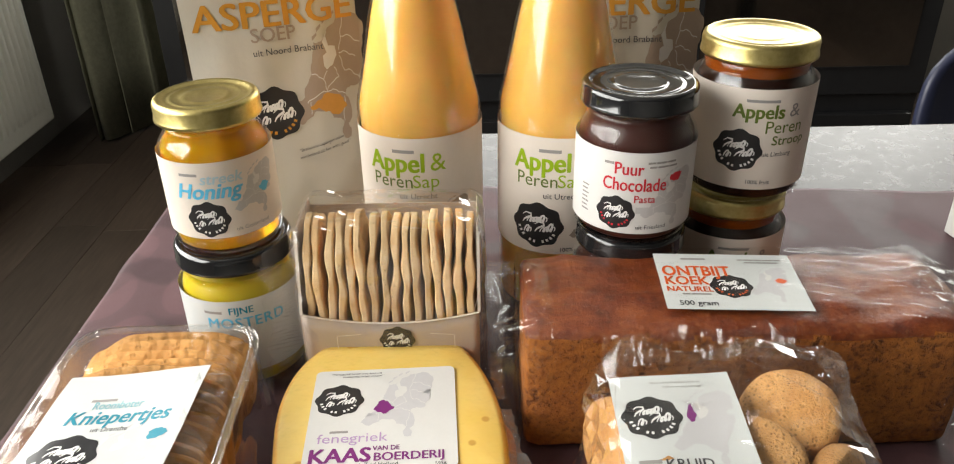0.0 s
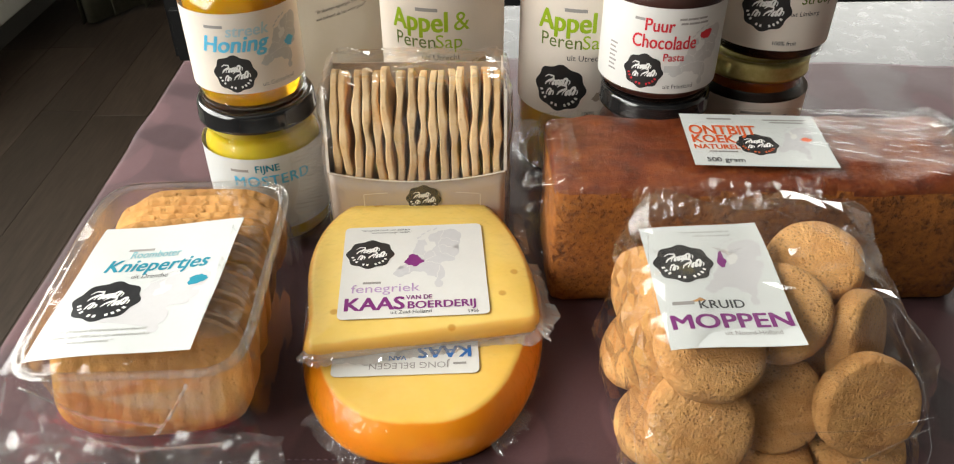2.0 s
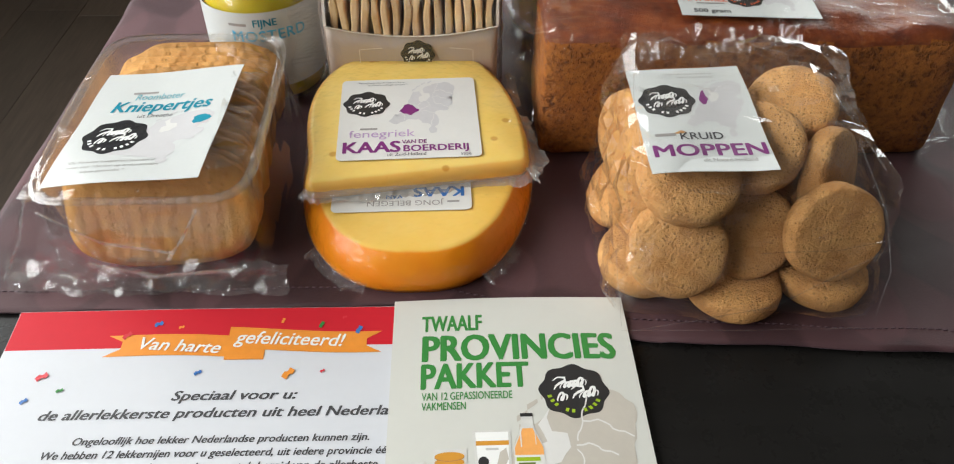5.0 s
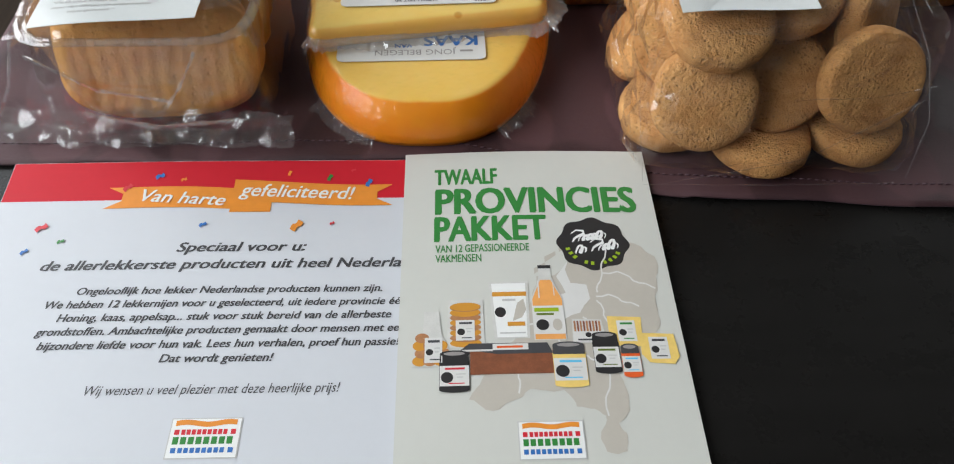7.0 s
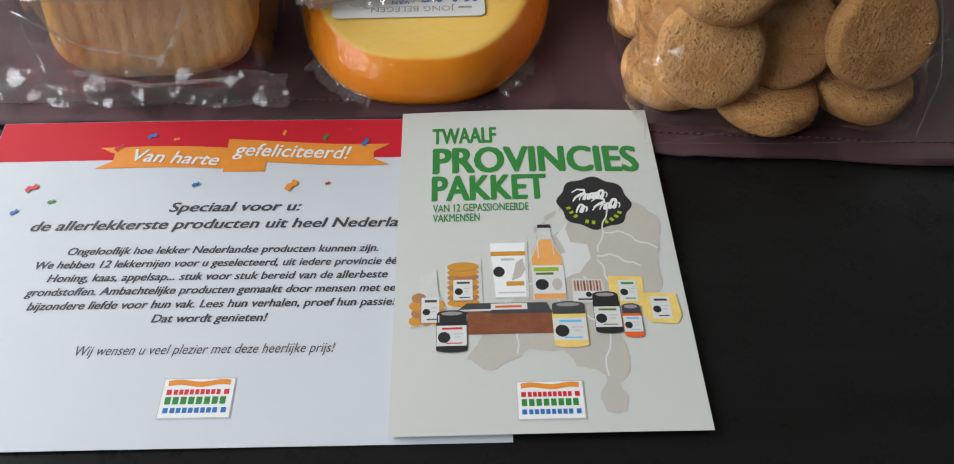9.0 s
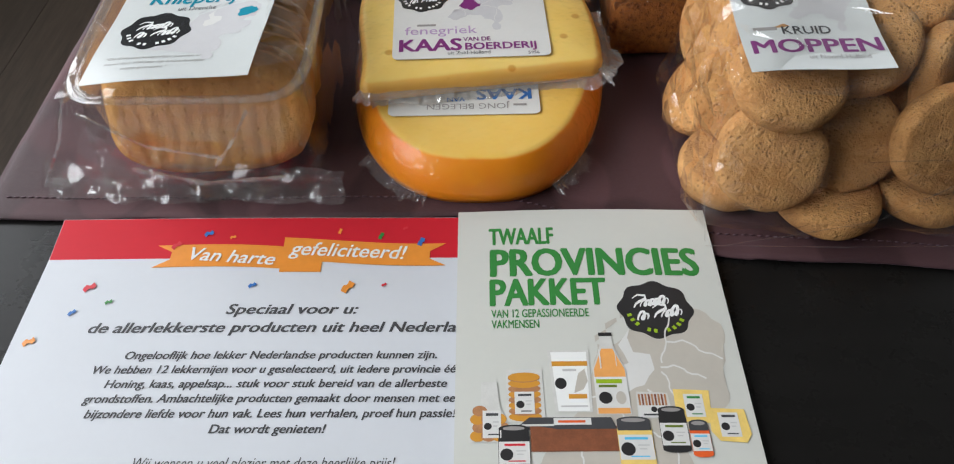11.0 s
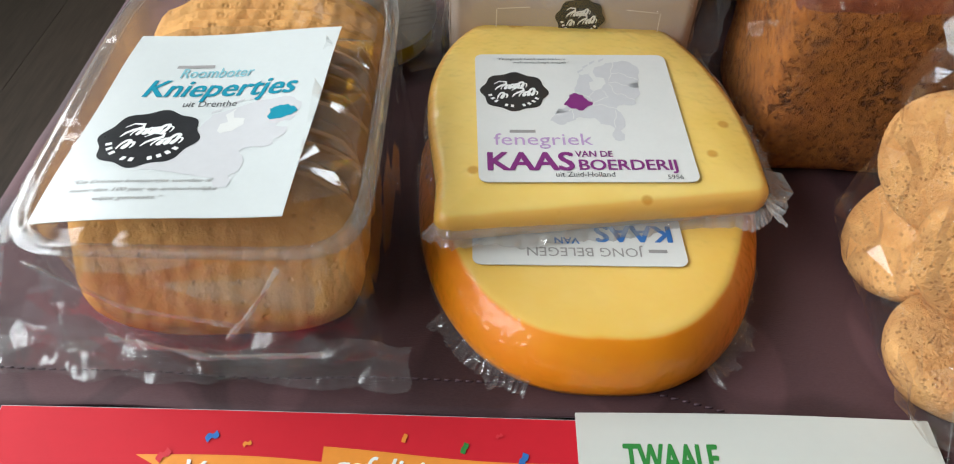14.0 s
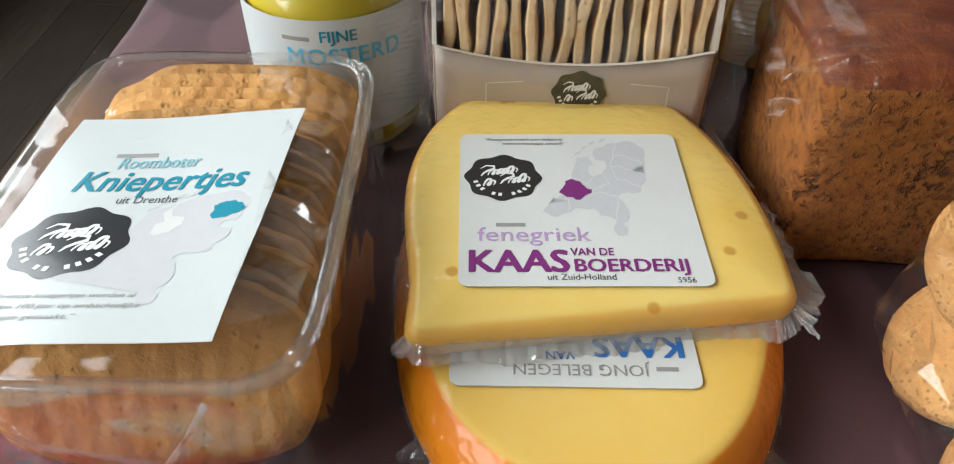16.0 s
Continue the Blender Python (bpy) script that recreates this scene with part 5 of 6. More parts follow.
def cracker_box():
    t = thing("crispbread_box", "open carton of pale crispbread rounds in clear film", "biscuit box", pose(0.0055, 0.306, UP, 0, 0, -0.5))
    W, D = 0.0485, 0.053
    edge = lambda x: 0.0575 - 0.006 * (1 - (x / W) ** 2)
    fr = part("front_panel", sheet(lambda u, v: ((u - .5) * 2 * W, -0.0006 * math.sin(u * math.pi), v * edge((u - .5) * 2 * W)), 24, 6), M["card"], t, "grey-brown printed carton")
    fr.modifiers.new("thickness", "SOLIDIFY").thickness = 0.0007
    part("cut_edge", sheet(lambda u, v: ((u - .5) * 2 * W, -0.0012 + 0.0016 * v - 0.0006 * math.sin(u * math.pi), edge((u - .5) * 2 * W) + 0.0003), 24, 1), M["card_edge"], t, "raw carton edge")
    for s in (-1, 1):
        sd = part("side_panel", sheet(lambda u, v: (s * W, u * D, v * (0.058 + 0.044 * min(1, u * 5))), 12, 6), M["card"], t)
        sd.modifiers.new("thickness", "SOLIDIFY").thickness = 0.0007
        part("cut_edge", sheet(lambda u, v: (s * W - 0.0008 + 0.0016 * v, -0.0003 + 0.0106 * u, 0.058 + 0.044 * u), 6, 1), M["card_edge"], t, "raw carton edge")
    part("back_panel", box(-W, W, D, D + 0.0007, 0.0005, 0.098), M["card"], t, smooth=False)
    part("bottom_panel", box(-W, W, 0.0005, D, 0.0, 0.0008), M["card"], t, smooth=False)
    # folded front tab outline and seal
    p = Paper(fr)
    p.place = lambda u, v, h: Vector((u, -0.0012 - h, v))
    emblem(p, 0.003, 0.0405, 0.0098)
    for a, b in (((-0.030, 0.0435), (-0.017, 0.0445)), ((0.021, 0.0445), (0.034, 0.0435))):
        p.put("tab_crease", sheet(lambda u, v: (a[0] + (b[0] - a[0]) * u, a[1] + (b[1] - a[1]) * u + 0.0004 * v, 0), 4, 1), M["card_edge"], 0.0002)
    for x in (-0.0305, 0.0345):
        p.put("tab_crease", sheet(lambda u, v: (x + 0.0004 * u, 0.034 + 0.0095 * v, 0), 1, 3), M["card_edge"], 0.0002)
    rnd = random.Random(12)
    n = 16
    for k in range(n):
        x = -W + 0.0045 + (2 * W - 0.009) * k / (n - 1)
        r = 0.0510 + rnd.uniform(-.002, .001)
        lean, ph, th = rnd.uniform(-.03, .03), rnd.uniform(0, 9), 0.0021
        def disc(u, v):
            a = u * 2 * math.pi
            w = v * 2 - 1
            q = r * min(1.0, (1 - abs(w)) / 0.7)
            s = th * (1 if w > 0.3 else -1 if w < -0.3 else w / 0.3)
            y, z = q * math.cos(a) * 0.46, q * math.copysign(abs(math.sin(a)) ** 0.8, math.sin(a))
            wob = 0.0005 * math.sin(z * 75 + ph) + 0.0004 * math.sin(z * 190 + 2 * ph) + 0.0012 * noise.noise(Vector((y * 60, z * 70, k)))
            return (x + lean * z + wob + s * (1 + 0.32 * math.sin(z * 230 + ph) * math.sin(z * 60)), 0.0265 + y, 0.0550 + z)
        bm = sheet(disc, 84, 16, True)
        part("crispbread", bm, M["cracker"], t)
    bm = rbox((W + 0.003, D / 2 + 0.003, 0.0545), 0.010, 16, (0, D / 2, 0.0550))
    for v in bm.verts:
        v.co.z = max(0, v.co.z)
    part("film_wrap", crumple(crease(bm, 0.0025, 45, 5), 0.0009, 9), M["cellophane"], t, "clear film wrapping", smooth=False)
    part("film_end", frill((W + 0.003, 0.006, 0.012), (W + 0.004, 0.004, 0.088), (0.012, -0.003, 0), 34, 0.0006, 31, 1.5), M["crimp"], t, "crimped film seal", smooth=False)
    part("film_end", frill((-W - 0.003, 0.006, 0.088), (-W - 0.003, 0.006, 0.012), (-0.017, -0.010, 0), 30, 0.0006, 32, 2.5), M["crimp"], t, "crimped film seal", smooth=False)


cracker_box()

# ---- wafer tray ----


def wafer_tray():
    base = pose(-0.110, 0.231, UP, 1.2, 0, 0.6)
    t = thing("wafer_tray", "clear tray of rolled-thin brown wafers sealed in film", "biscuit tray", base)
    W, D, H = 0.0452, 0.0660, 0.0545
    # tray wall with a turned rim and ribbed sides
    def wall(u, v):
        a = u * 2 * math.pi
        c, s = math.cos(a), math.sin(a)
        e = 2 / 7
        k = 0.90 + 0.10 * v
        rib = 0.00003 * math.sin(a * 44) * (1 if 0.1 < v < 0.8 else 0)
        return ((W * k + rib) * math.copysign(abs(c) ** e, c), (D * k + rib) * math.copysign(abs(s) ** e, s), 0.0008 + v * (H - 0.001))
    part("tray", sheet(wall, 160, 10, True), M["tray"], t, "clear ribbed plastic tray")
    def rim(u, v):
        a, b = u * 2 * math.pi, v * 2 * math.pi
        c, s = math.cos(a), math.sin(a)
        e = 2 / 7
        q = 0.0024 * math.cos(b) + 0.0026
        return ((W + q) * math.copysign(abs(c) ** e, c), (D + q) * math.copysign(abs(s) ** e, s), H + 0.0013 * math.sin(b) + 0.0004 * noise.noise(Vector((c * 8, s * 8, 0))))
    part("tray_rim", sheet(rim, 120, 8, True), M["rim"], t, "turned clear rim")
    # wafers, leaning back one on another
    rnd = random.Random(5)
    n = 15
    for k in range(n):
        f = k / (n - 1)
        r, th = 0.0432 + rnd.uniform(-.0014, .001), 0.0022
        ph = rnd.uniform(0, 9)
        def disc(u, v):
            a = u * 2 * math.pi
            w = v * 2 - 1  # from the back of the wafer round its rim to the front
            q = r * min(1.0, (1 - abs(w)) / 0.75)
            z = th * (1 if w > 0.25 else -1 if w < -0.25 else w * 4)
            ragg = 1 + 0.03 * noise.noise(Vector((math.cos(a) * 3, math.sin(a) * 3, ph))) + 0.015 * noise.noise(Vector((math.cos(a) * 11, math.sin(a) * 11, ph)))
            x, y = q * math.copysign(abs(math.cos(a)) ** 0.62, math.cos(a)) * ragg, q * math.copysign(abs(math.sin(a)) ** 0.62, math.sin(a)) * 0.62 * ragg
            return (x, y, z + 0.0011 * noise.noise(Vector((x * 40, y * 40, ph))))
        lean = 66 - 30 * max(0, f - 0.6) / 0.4
        m = pose(rnd.uniform(-.002, .002), -D + 0.0185 + f * 0.098, 0.0305 + 0.002 * f, lean, 0, rnd.uniform(-2, 2))
        part("wafer", sheet(disc, 44, 16, True), M["wafer"], t, m=m)
    # film over the top, down the sides, and the crimped end seals
    def skin(u, v):
        a = u * 2 * math.pi
        c, s = math.cos(a), math.sin(a)
        e = 2 / 6
        flare = (1 - v) ** 2
        x, y = (W + 0.003 + 0.006 * flare) * math.copysign(abs(c) ** e, c), (D + 0.004 + 0.003 * flare) * math.copysign(abs(s) ** e, s)
        wr = 0.0022 * noise.noise(Vector((x * 55, y * 55, v * 3)))
        return (x + wr, y + wr, 0.001 + v * (H + 0.0012))
    part("film_wrap", crumple(sheet(skin, 150, 12, True), 0.0003, 41), M["cellophane"], t, "loose clear film")
    def top(u, v):
        x, y = (u - .5) * 2 * (W + .003), (v - .5) * 2 * (D + .003)
        z = H + 0.0022 + 0.0009 * noise.noise(Vector((u * 9, v * 7, 0)))
        k = max(0.0, min(1.0, (x - 0.022) / 0.012)) * max(0.0, 1 - abs(v - 0.45) / 0.5)
        s = (v * 8 + 0.4 * noise.noise(Vector((u * 3, v * 5, 2)))) % 1.0
        z += k * 0.0034 * (1 - abs(2 * s - 1)) * (0.6 + 0.5 * noise.noise(Vector((v * 11, 0, 5)))) - 0.0022 * k
        return (x, y, z)
    part("film_top", crumple(sheet(top, 40, 60), 0.00012, 42), M["bunch"], t, "taut clear film with creases")
    # hazy white strips stand in for highlights along the front film's creases
    for pts in (((-0.045, -0.066, 0.046), (-0.020, -0.069, 0.030), (0.010, -0.070, 0.024)), ((0.026, -0.070, 0.050), (0.016, -0.073, 0.034), (0.008, -0.075, 0.024)),
                ((-0.049, -0.060, 0.054), (-0.058, -0.066, 0.030), (-0.070, -0.072, 0.010)), ((-0.030, -0.070, 0.018), (0.000, -0.073, 0.012), (0.035, -0.074, 0.016))):
        part("film_crease", fold_line(pts, 0.0011, 0.0010), M["frost"], t, "bright crease in the film", smooth=False)
    fy = -D - 0.003
    part("film_end", frill((-W - 0.028, fy + 0.009, 0.004), (W + 0.008, fy + 0.002, 0.003), (0.003, -0.008, 0.004), 120, 0.0005, 43, 3.2), M["seal"], t, "crimped film seal")
    def loose(u, v):
        n = noise.noise_vector(Vector((u * 11, v * 2.2, 3.1)))
        x = -W - 0.026 + u * (2 * W + 0.040)
        return (x + 0.003 * n.x, fy + 0.006 - 0.005 * u - 0.010 * (1 - v) + 0.004 * n.y, 0.0035 + (0.012 + 0.008 * noise.noise(Vector((u * 5, 0, 8)))) * v + 0.003 * n.z * v)
    part("film_flap", crumple(sheet(loose, 90, 8), 0.0003, 47), M["crimp"], t, "crinkled loose film before the seal")
    def drape(u, v):
        """Film that falls from the front rim to the seal, in broad folds."""
        x = (u - 0.5) * 2 * (W + 0.002) * v + (-W - 0.028 + u * (2 * W + 0.040)) * (1 - v)
        n = noise.noise_vector(Vector((u * 5, v * 2.5, 6.4)))
        k = math.sin(math.pi * v)
        return (x + 0.004 * n.x * k, -D - 0.0065 - 0.004 * (1 - v) + 0.005 * n.y * k - 0.002 * k, 0.004 + (H - 0.004) * v + 0.004 * n.z * k)
    part("film_flap", crumple(sheet(drape, 16, 7), 0.0011, 48), M["drape"], t, "slack clear film before the tray", smooth=False)
    # slack film beside the label, drawn into flat three-cornered folds between label and rim
    rf = random.Random(77)
    bm = bmesh.new()
    inner, outer = [], []
    for k in range(8):
        y = -D + 0.012 + k * (2 * D - 0.030) / 7
        inner.append(Vector((0.0275 + rf.uniform(-.001, .001), y + rf.uniform(-.003, .003), H + (0.0078 if k % 2 else 0.0050))))
        outer.append(Vector((W - 0.002, y + 0.007 + rf.uniform(-.003, .003), H + (0.0018 if k % 2 else 0.0034))))
    tris = []
    for k in range(7):
        tris += [(inner[k], outer[k], inner[k + 1]), (outer[k], outer[k + 1], inner[k + 1])]
    for tri in tris:
        c = sum(tri, Vector()) / 3 - Vector((0, 0, 0.0007 * rf.uniform(0.2, 1.6)))
        vs = [bm.verts.new(q) for q in (*tri, c)]
        for a, b in ((0, 1), (1, 2), (2, 0)):
            bm.faces.new((vs[a], vs[b], vs[3]))
    part("film_flap", bm, M["slack"], t, "slack clear film in three-cornered folds", smooth=False)
    part("film_end", frill((W + 0.002, D + 0.003, 0.006), (-W - 0.002, D + 0.003, 0.006), (0, 0.010, 0.020), 70, 0.0006, 45, 2.5), M["crimp"], t, "crimped film seal", smooth=False)
    part("film_flap", crumple(sheet(lambda u, v: (-W - 0.002 - 0.030 * v * (1 - u), -D + u * 0.05, 0.050 * (1 - v) + 0.004), 10, 8), 0.0012, 46), M["cellophane"], t, "loose clear film", smooth=False)
    # label on the film
    LW, LH = 0.0680, 0.0885
    skew = lambda a, b: (a * LW + 0.0046 * b, b * LH + 0.0026 * a)
    lab = part("label", sheet(lambda u, v: (*skew(u - .5, v - .5), 0.0007 * math.sin(u * 5 + v * 3) + 0.0004 * math.sin(v * 9)), 20, 24), M["glossy_label"], t, "white label with teal lettering",
               m=Matrix.Translation((-0.0045, -0.0165, H + 0.0042)) @ Euler((0, radians(-3.0), radians(-0.5))).to_matrix().to_4x4())
    leaf(lab, 0.0002)

    class Bent(Paper):
        def place(self, u, v, h):
            a, b = u / LW + .5, v / LH + .5
            return Vector((*skew(a - .5, b - .5), h + 0.0007 * math.sin(a * 5 + b * 3) + 0.0004 * math.sin(b * 9)))
    p = Bent(lab)
    bars(p, -0.0160, 0.0245, (0.0120,), 0.0016, M["midgrey"], h=I)
    write(p, "Roomboter", 0.0070, -0.0140, 0.0195, M["pale_teal"], bold=0.014, slant=0.1, h=I, width=0.0235)
    write(p, "Kniepertjes", 0.0118, -0.0230, 0.0100, M["teal"], bold=0.026, slant=0.22, h=I, width=0.0480)
    write(p, "uit Drenthe", 0.0042, -0.0085, 0.0048, M["dark"], h=I, width=0.0165)
    emblem(p, -0.0130, -0.0105, 0.0148, "white", "ink_shiny")
    country(p, -0.0130, -0.0325, 0.042, "map_grey", (.86, .79, .20, .18), "teal", aspect=1.0, seams=False)
    for k, (words, x, w) in enumerate((("\u201cDe Drentse kniepertjes worden al", -0.0275, 0.0385), ("meer dan 100 jaar op ambachtelijke", -0.0270, 0.0405), ("wijze gemaakt.\u201d", -0.0195, 0.0190))):
        write(p, words, 0, x, -0.0305 - k * 0.0033, M["midgrey"], slant=0.25, h=I, width=w, cap=0.0015)


wafer_tray()

# ---- bag of cookies ----


def cookie_mesh(seed):
    rnd = random.Random(seed)
    ph = rnd.uniform(0, 50)
    r, hh = 0.0220 + rnd.uniform(-.0010, .0008), 0.0082 + rnd.uniform(-.0008, .001)
    side = [(0.0, -.0062), (.45, -.0062), (.84, -.0062), (.93, -.0056), (.985, -.0034), (1.0, -.0004), (.995, .0024), (.95, .0048), (.86, .0062), (.50, .0074), (0.0, .0078)]

    def f(u, v):
        a = u * 2 * math.pi
        s = v * (len(side) - 1)
        i = min(int(s), len(side) - 2)
        q, z = (side[i][n] + (side[i + 1][n] - side[i][n]) * (s - i) for n in (0, 1))
        q *= r * (1 + 0.03 * noise.noise(Vector((math.cos(a) * 1.5, math.sin(a) * 1.5, ph))))
        p = Vector((q * math.cos(a), q * math.sin(a), z * hh / 0.0085))
        return p + 0.0004 * noise.noise_vector(p * 90 + Vector((ph, 0, 0))) + 0.00035 * noise.noise_vector(p * 300 + Vector((0, ph, 0)))
    bm = sheet(f, 44, 30, True)
    bmesh.ops.remove_doubles(bm, verts=bm.verts[:], dist=0.00003)
    return mesh_of("cookie", bm, M["cookie"])


def settle(spots, pinned, steps=260):
    """Lets round cookies, each taken as a plate of small balls, push one another and the bag's walls apart."""
    ball = 0.0064
    plate = [(0.0, 0.0, 0.0)] + [(q * math.cos(2 * math.pi * k / n), q * math.sin(2 * math.pi * k / n), 0.0) for q, n in ((0.0085, 6), (0.0157, 12)) for k in range(n)]
    plate = np.array(plate)
    n, m = len(spots), len(plate)
    pos = np.array([p[:3] for p in spots])
    home = pos.copy()
    turn = np.array([np.array(Euler((radians(p[3]), 0, radians(p[4]))).to_matrix()) for p in spots])
    own = np.repeat(np.arange(n), m)
    grip = np.array([0.12 if k < pinned else 1.0 for k in range(n)])
    apart = own[None] != own[:, None]
    for step in range(steps):
        rel = np.einsum("nij,mj->nmi", turn, plate).reshape(-1, 3)
        p = pos[own] + rel
        d = p[None] - p[:, None]
        dist = np.linalg.norm(d, axis=2) + 1e-9
        over = np.where(apart & (dist < 2 * ball), 2 * ball - dist, 0)
        push = -(d / dist[..., None] * over[..., None]).sum(1) * 0.5
        k = np.clip(p[:, 2] / 0.083, 0, 1)
        lo = np.stack([-0.0625 * (1.02 - 0.16 * k), -0.0505 * (1.02 - 0.10 * k) + 0.006 * k - 0.006 * np.clip(1 - 1.2 * k, 0, 1), np.full(len(p), 0.0012)], 1) + ball
        hi = np.stack([0.0605 * (1.02 - 0.16 * k), np.full(len(p), 0.046), 0.0745 + 0.10 * p[:, 1]], 1) - ball
        push += np.clip(lo - p, 0, None) - np.clip(p - hi, 0, None)
        f = push.reshape(n, m, 3)
        touched = (np.abs(f).sum(2) > 0).sum(1)[:, None] + 1
        spin = np.cross(rel.reshape(n, m, 3), f).sum(1) / (touched * 0.0003) * 0.35
        pos += f.sum(1) / touched * 1.1 * grip[:, None]
        if step < steps * 0.8:
            pos += (home - pos) * 0.03
        for i in range(n):
            w = spin[i] * grip[i]
            a = float(np.linalg.norm(w))
            if a > 1e-9:
                turn[i] = np.array(Matrix.Rotation(min(a, 0.06), 3, Vector(w / a))) @ turn[i]
    return [Matrix.Translation(Vector(pos[k])) @ Matrix([list(map(float, row)) for row in turn[k]]).to_4x4() for k in range(n)]


def cookie_bag():
    t = thing("cookie_bag", "clear bag of round brown spiced cookies", "cookie bag", pose(0.160, 0.184, UP))
    meshes = [cookie_mesh(k) for k in range(6)]
    # where they lie, how far they lean back and turn, before they settle
    spots = [(.034, -.032, .038, 233, 8), (-.033, -.033, .030, 54, -6), (.001, -.022, .028, 56, 10), (-.004, -.034, .009, 10, 15), (.036, -.030, .009, 8, -10), (-.046, -.020, .010, 12, -50),
             (-.028, -.014, .058, 24, 6), (.014, -.002, .048, 44, -28), (.006, .004, .064, 34, 5), (.044, -.008, .052, 56, 62), (.026, .028, .064, 16, 10), (.044, .022, .050, 56, 70),
             (-.051, -.004, .044, 50, -45), (-.052, .022, .050, 64, -72)]
    spots += [(-.050, .020, .016, 70, -84), (.048, .020, .018, 60, 74), (-.022, .028, .060, 14, 0), (.000, .024, .016, 20, 30), (.014, .012, .032, 50, 0), (-.022, .018, .034, 40, 10)]
    for k, m in enumerate(settle(spots, 2)):
        part("cookie", meshes[k % 6], None, t, m=m @ Matrix.Rotation(k * 0.9, 4, "Z"))
    # the bag narrows to the top and leans back
    bm = rbox((0.0630, 0.0490, 0.0405), 0.015, 13, (-0.001, 0, 0.0410))
    for v in bm.verts:
        k = max(0, v.co.z / 0.083)
        v.co.x *= 1.03 - 0.16 * k
        v.co.y = v.co.y * (1.03 - 0.10 * k) + 0.006 * k - 0.007 * max(0, 1 - 1.2 * k) * (v.co.y < 0)
        v.co.z *= 1 + 0.14 * (v.co.y / 0.05) * k
    crumple(crease(crease(bm, 0.005, 24, 1), 0.003, 55, 2), 0.0013, 51)
    for v in bm.verts:
        v.co.z = max(v.co.z, 0.0002)
    part("film_bag", bm, M["cellophane"], t, "crumpled clear cellophane", smooth=False)
    # the bag's creases: thin milky strips put in place of glints on the folds
    for pts in (((-0.058, -0.055, 0.003), (-0.062, -0.040, 0.035), (-0.054, -0.034, 0.070)), ((0.056, -0.056, 0.003), (0.057, -0.050, 0.030), (0.053, -0.036, 0.052), (0.040, -0.020, 0.076)), ((-0.058, -0.0565, 0.002), (0.000, -0.0575, 0.0015), (0.052, -0.0575, 0.002)),
                ((-0.050, -0.0565, 0.002), (0.008, -0.055, 0.014), (0.053, -0.050, 0.044)), ((-0.004, -0.052, 0.044), (0.028, -0.052, 0.045), (0.053, -0.048, 0.047)),
                ((-0.054, -0.030, 0.074), (-0.052, 0.010, 0.082), (-0.046, 0.042, 0.084)), ((0.010, 0.040, 0.086), (0.040, 0.020, 0.080), (0.056, -0.020, 0.062))):
        part("film_crease", fold_line(pts, 0.00026, 0.0003), M["seal"], t, "bright crease in the film", smooth=False)
    part("film_end", crumple(frill((-0.050, 0.045, 0.078), (0.036, 0.047, 0.084), (0.0, 0.010, 0.012), 22, 0.0012, 52, 3.0), 0.0008, 3), M["cellophane"], t, "gathered film end", smooth=False)
    part("film_flap", crumple(sheet(lambda u, v: (0.052 + 0.010 * v * math.sin(u * 3), -0.045 + 0.05 * u, 0.030 + 0.03 * u * v), 8, 6), 0.0012, 54), M["cellophane"], t, "loose film fold", smooth=False)
    LW, LH = 0.0525, 0.074
    lab = part("label", sheet(lambda u, v: (u * LW, v * LH, 0.0012 * math.sin(u * 4 + 1) * (1 - .5 * v) - 0.0008 * math.sin(v * 6)), 16, 20), M["glossy_label"], t, "white label with purple lettering",
               m=Matrix.Translation((-0.0505, -0.0335, 0.0715)) @ Euler((radians(3.0), radians(-4.5), radians(-0.8))).to_matrix().to_4x4())
    leaf(lab, 0.0002)

    class Bent(Paper):
        def place(self, u, v, h):
            a, b = u / LW, v / LH
            return Vector((u, v, h + 0.0012 * math.sin(a * 4 + 1) * (1 - .5 * b) - 0.0008 * math.sin(b * 6)))
    p = Bent(lab)
    for k, words in enumerate(("\u201cAan \u00e9\u00e9n koekje heb je", "zeker niet genoeg\u201d")):
        write(p, words, 0, 0.0165 + k * 0.006, 0.0682 - k * 0.0028, M["midgrey"], slant=0.25, h=I, width=(0.0225, 0.0175)[k], cap=0.0013)
    emblem(p, 0.0148, 0.0485, 0.0126)
    country(p, 0.0205, 0.0235, 0.040, "map_grey", (.37, .66, .12, .24), "purple", aspect=0.74, seams=False)
    bars(p, 0.0055, 0.0243, (0.0090,), 0.0019, M["midgrey"], h=I)
    write(p, "KRUID", 0, 0.0158, 0.0218, M["dark"], bold=0.015, h=I, width=0.0185, cap=0.0046)
    write(p, "MOPPEN", 0, 0.0025, 0.0107, M["purple"], bold=0.03, h=I, width=0.0480, cap=0.0080)
    write(p, "uit Noord-Holland", 0.0036, 0.0225, 0.0065, M["midgrey"], h=I, width=0.0225)


cookie_bag()

# ---- far things ----


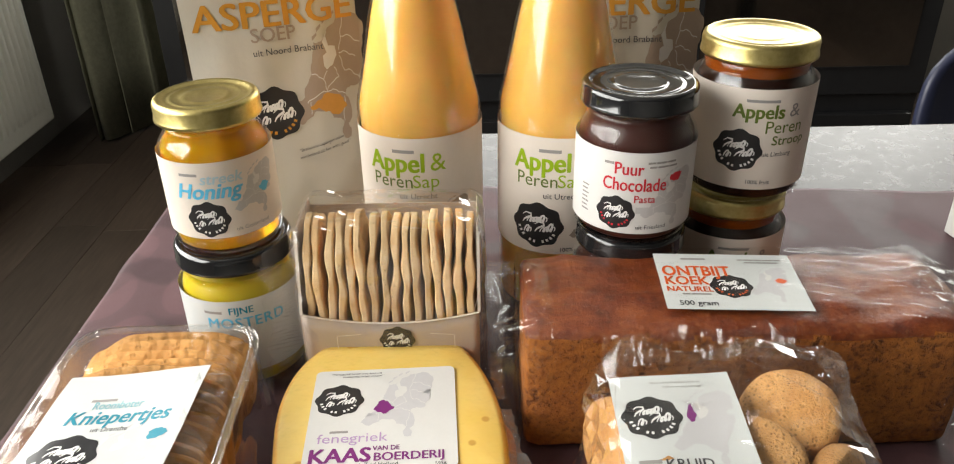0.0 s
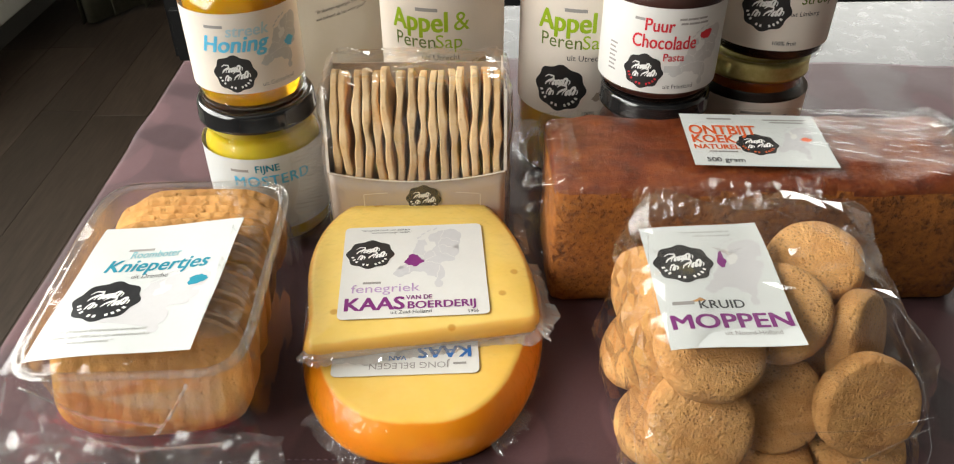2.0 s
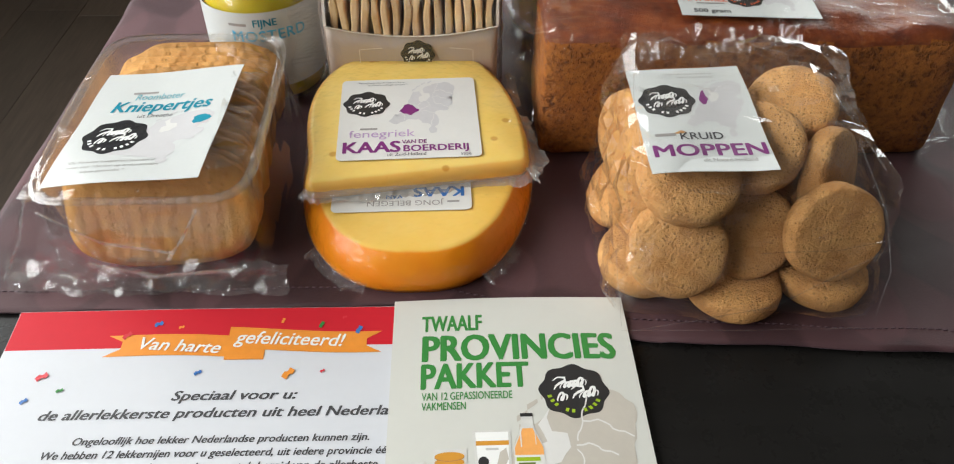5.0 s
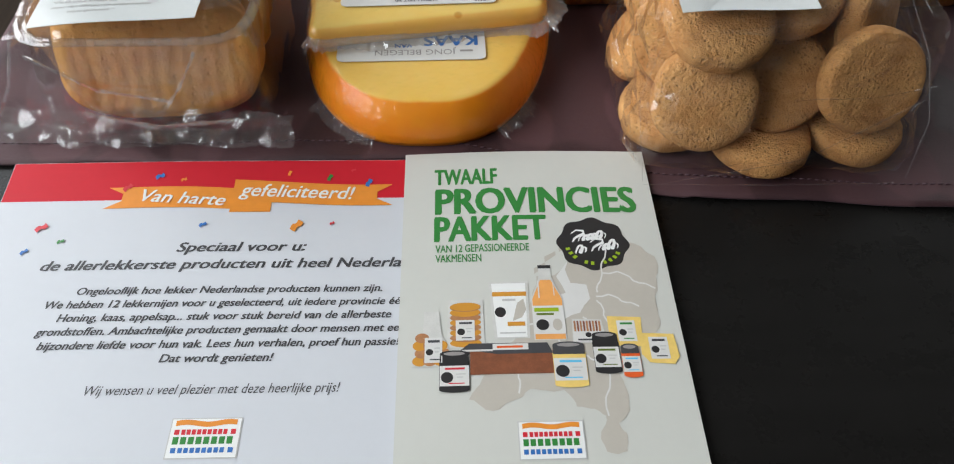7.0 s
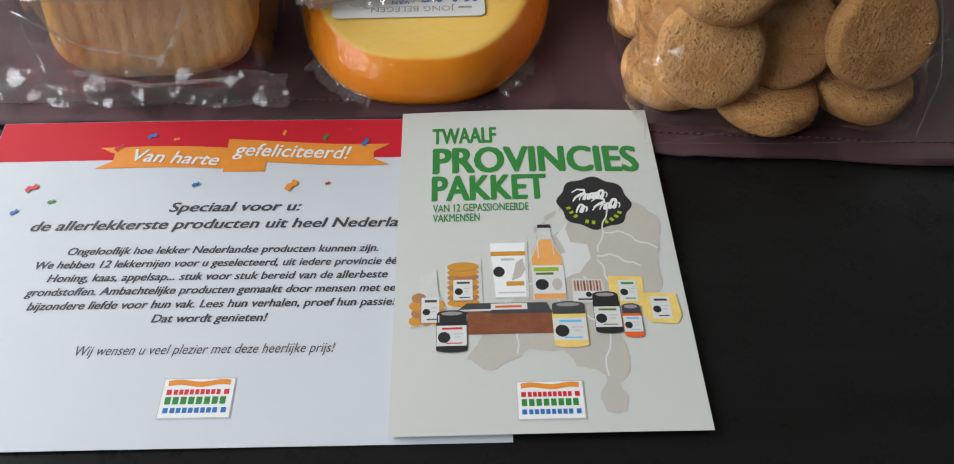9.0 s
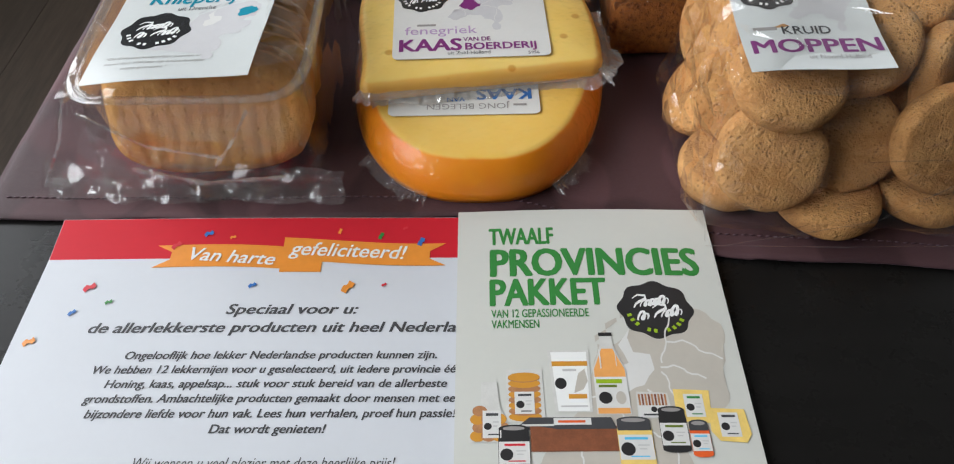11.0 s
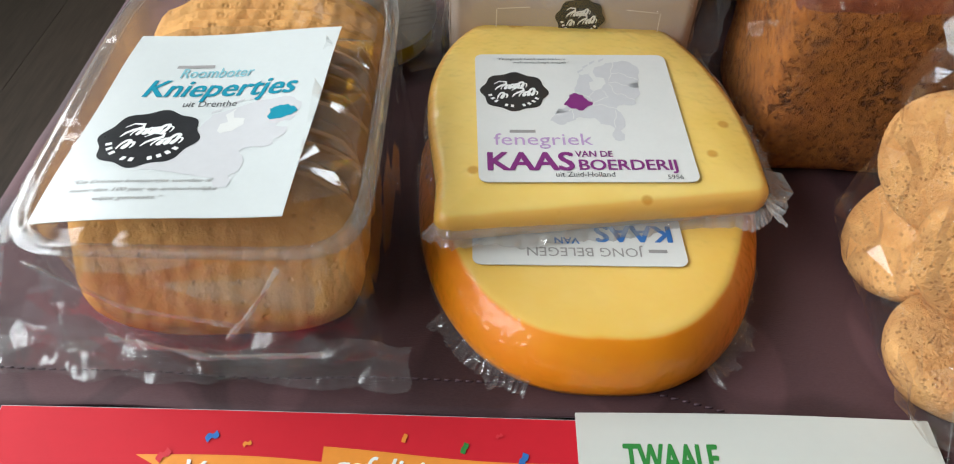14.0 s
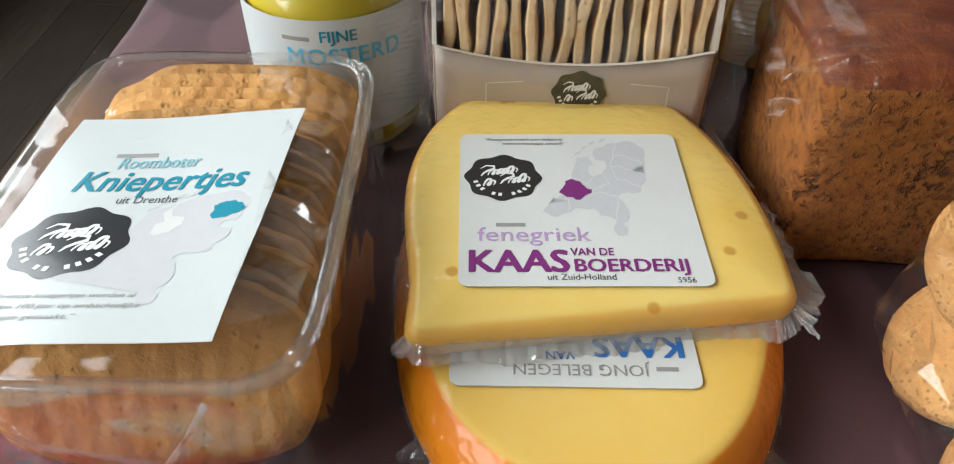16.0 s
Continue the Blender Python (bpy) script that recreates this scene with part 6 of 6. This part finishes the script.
def far_things():
    t = thing("white_box", "white carton box standing on the runner", "box", pose(0.466, 0.462, UP, 0, 0, 8))
    part("box_body", box(-0.045, 0.07, -0.012, 0.03, 0, 0.036, 0.001), M["label"], t, smooth=False)
    part("box_lid", box(-0.046, 0.071, -0.013, 0.031, 0.0362, 0.043, 0.001), M["label"], t, smooth=False)

    rad = thing("radiator", "cream ribbed panel radiator below the window", "radiator", pose(-1.36, 0, 0))
    y0, y1, z0, z1 = 0.75, 2.47, -0.62, 0.02
    part("panel", box(-0.03, 0.035, y0, y1, z0, z1, 0.006), M["radiator"], rad, smooth=False)
    k = y0 + 0.035
    while k < y1 - 0.03:
        def f(u, v, k=k):
            a = math.pi * u
            return (0.0355 + 0.010 * math.sin(a) * min(1, 12 * min(v, 1 - v)), k - 0.009 + 0.018 * u, z0 + 0.05 + (z1 - z0 - 0.09) * v)
        part("rib", sheet(f, 8, 14), M["radiator"], rad)
        k += 0.0335
    part("top_grille", box(-0.03, 0.03, y0, y1, z1 + 0.001, z1 + 0.012, 0.002), M["radiator"], rad, smooth=False)
    for y in (0.9, 2.3):
        part("bracket", box(-0.06, -0.031, y, y + 0.03, z0 + 0.1, z1 - 0.1), M["radiator"], rad, smooth=False)

    cur = part("curtain", sheet(lambda u, v: (-1.235 + 0.30 * u + 0.018 * math.sin(u * 23 + 2), 2.52 + 0.30 * u + 0.035 * math.sin(u * 29), FLOOR + 0.012 + v * 2.5), 120, 10), M["curtain"])
    cur.modifiers.new("thickness", "SOLIDIFY").thickness = 0.002
    tagged(cur, "olive-grey floor-length curtain in deep folds", "curtain")

    # low black cabinet with glazed doors
    cab = thing("glazed_cabinet", "low black cabinet with smoked glass doors", "cabinet", pose(0, 2.25, FLOOR))
    x0, x1, h = -0.85, 1.42, 0.72
    part("carcass", box(x0, x1, 0.03, 0.45, 0.0, h, 0.004), M["cabinet"], cab, smooth=False)
    part("plinth", box(x0 + .02, x1 - .02, 0.0, 0.029, 0.0, 0.16, 0.003), M["cabinet"], cab, smooth=False)
    n = 3
    for k in range(n):
        a, b = x0 + (x1 - x0) * k / n + 0.004, x0 + (x1 - x0) * (k + 1) / n - 0.004
        d = part("door", box(a, b, 0.008, 0.0285, 0.22, h - 0.01, 0.003), M["cabinet"], cab, smooth=False)
        part("pane", box(a + 0.06, b - 0.06, 0.0035, 0.0075, 0.31, h - 0.07), M["smoked"], d, "smoked glass pane", smooth=False)
        for zz in (0.31, h - 0.066):
            part("beading", box(a + 0.055, b - 0.055, 0.001, 0.0035, zz - 0.004, zz, 0.0005), M["cabinet"], d, smooth=False)

    ch = thing("chair", "navy moulded shell chair by the table", "chair", pose(0.885, 0.98, 0, 0, 0, 6))
    def shell(u, v):
        a = (u - .5) * 2
        b = v
        w = 0.235 * (1 - abs(b * 2 - 1) ** 3 * 0.35) * (1 if b < .75 else math.sqrt(max(0.02, 1 - ((b - .75) / .27) ** 2)))
        return (a * w, 0.045 * a * a * -1 + 0.06 * b, -0.31 + b * 0.36)
    s = part("shell", sheet(shell, 24, 24), M["chair"], ch)
    s.modifiers.new("thickness", "SOLIDIFY").thickness = 0.012
    part("seat", rbox((0.22, 0.21, 0.02), 0.018, 8, (0, -0.20, -0.30)), M["chair"], ch)
    for x in (-0.17, 0.17):
        for y in (-0.36, -0.04):
            part("leg", lathe([(0.0, FLOOR), (0.011, FLOOR), (0.014, -0.32), (0.0, -0.32)], 12), M["cabinet"], ch, m=Matrix.Translation((x, y, 0)))


far_things()


def floorboards():
    fl = thing("floor", "dark brown wooden plank floor", "floor", kind="structure")
    meshes = {}
    rnd = random.Random(2)
    x = -1.42
    while x < 3.2:
        y = -2.5 - rnd.uniform(0, 1.2)
        while y < 3.0:
            a, b = max(y, -2.5), min(y + 1.5, 3.0)
            if b - a > 0.05:
                part("plank", box(0.0004, 0.1496, 0.0004, b - a - 0.0004, -0.0118, 0.0, 0.0012), M["planks"], fl, m=Matrix.Translation((x, a, FLOOR)), smooth=False)
            y += 1.5
        x += 0.15


floorboards()
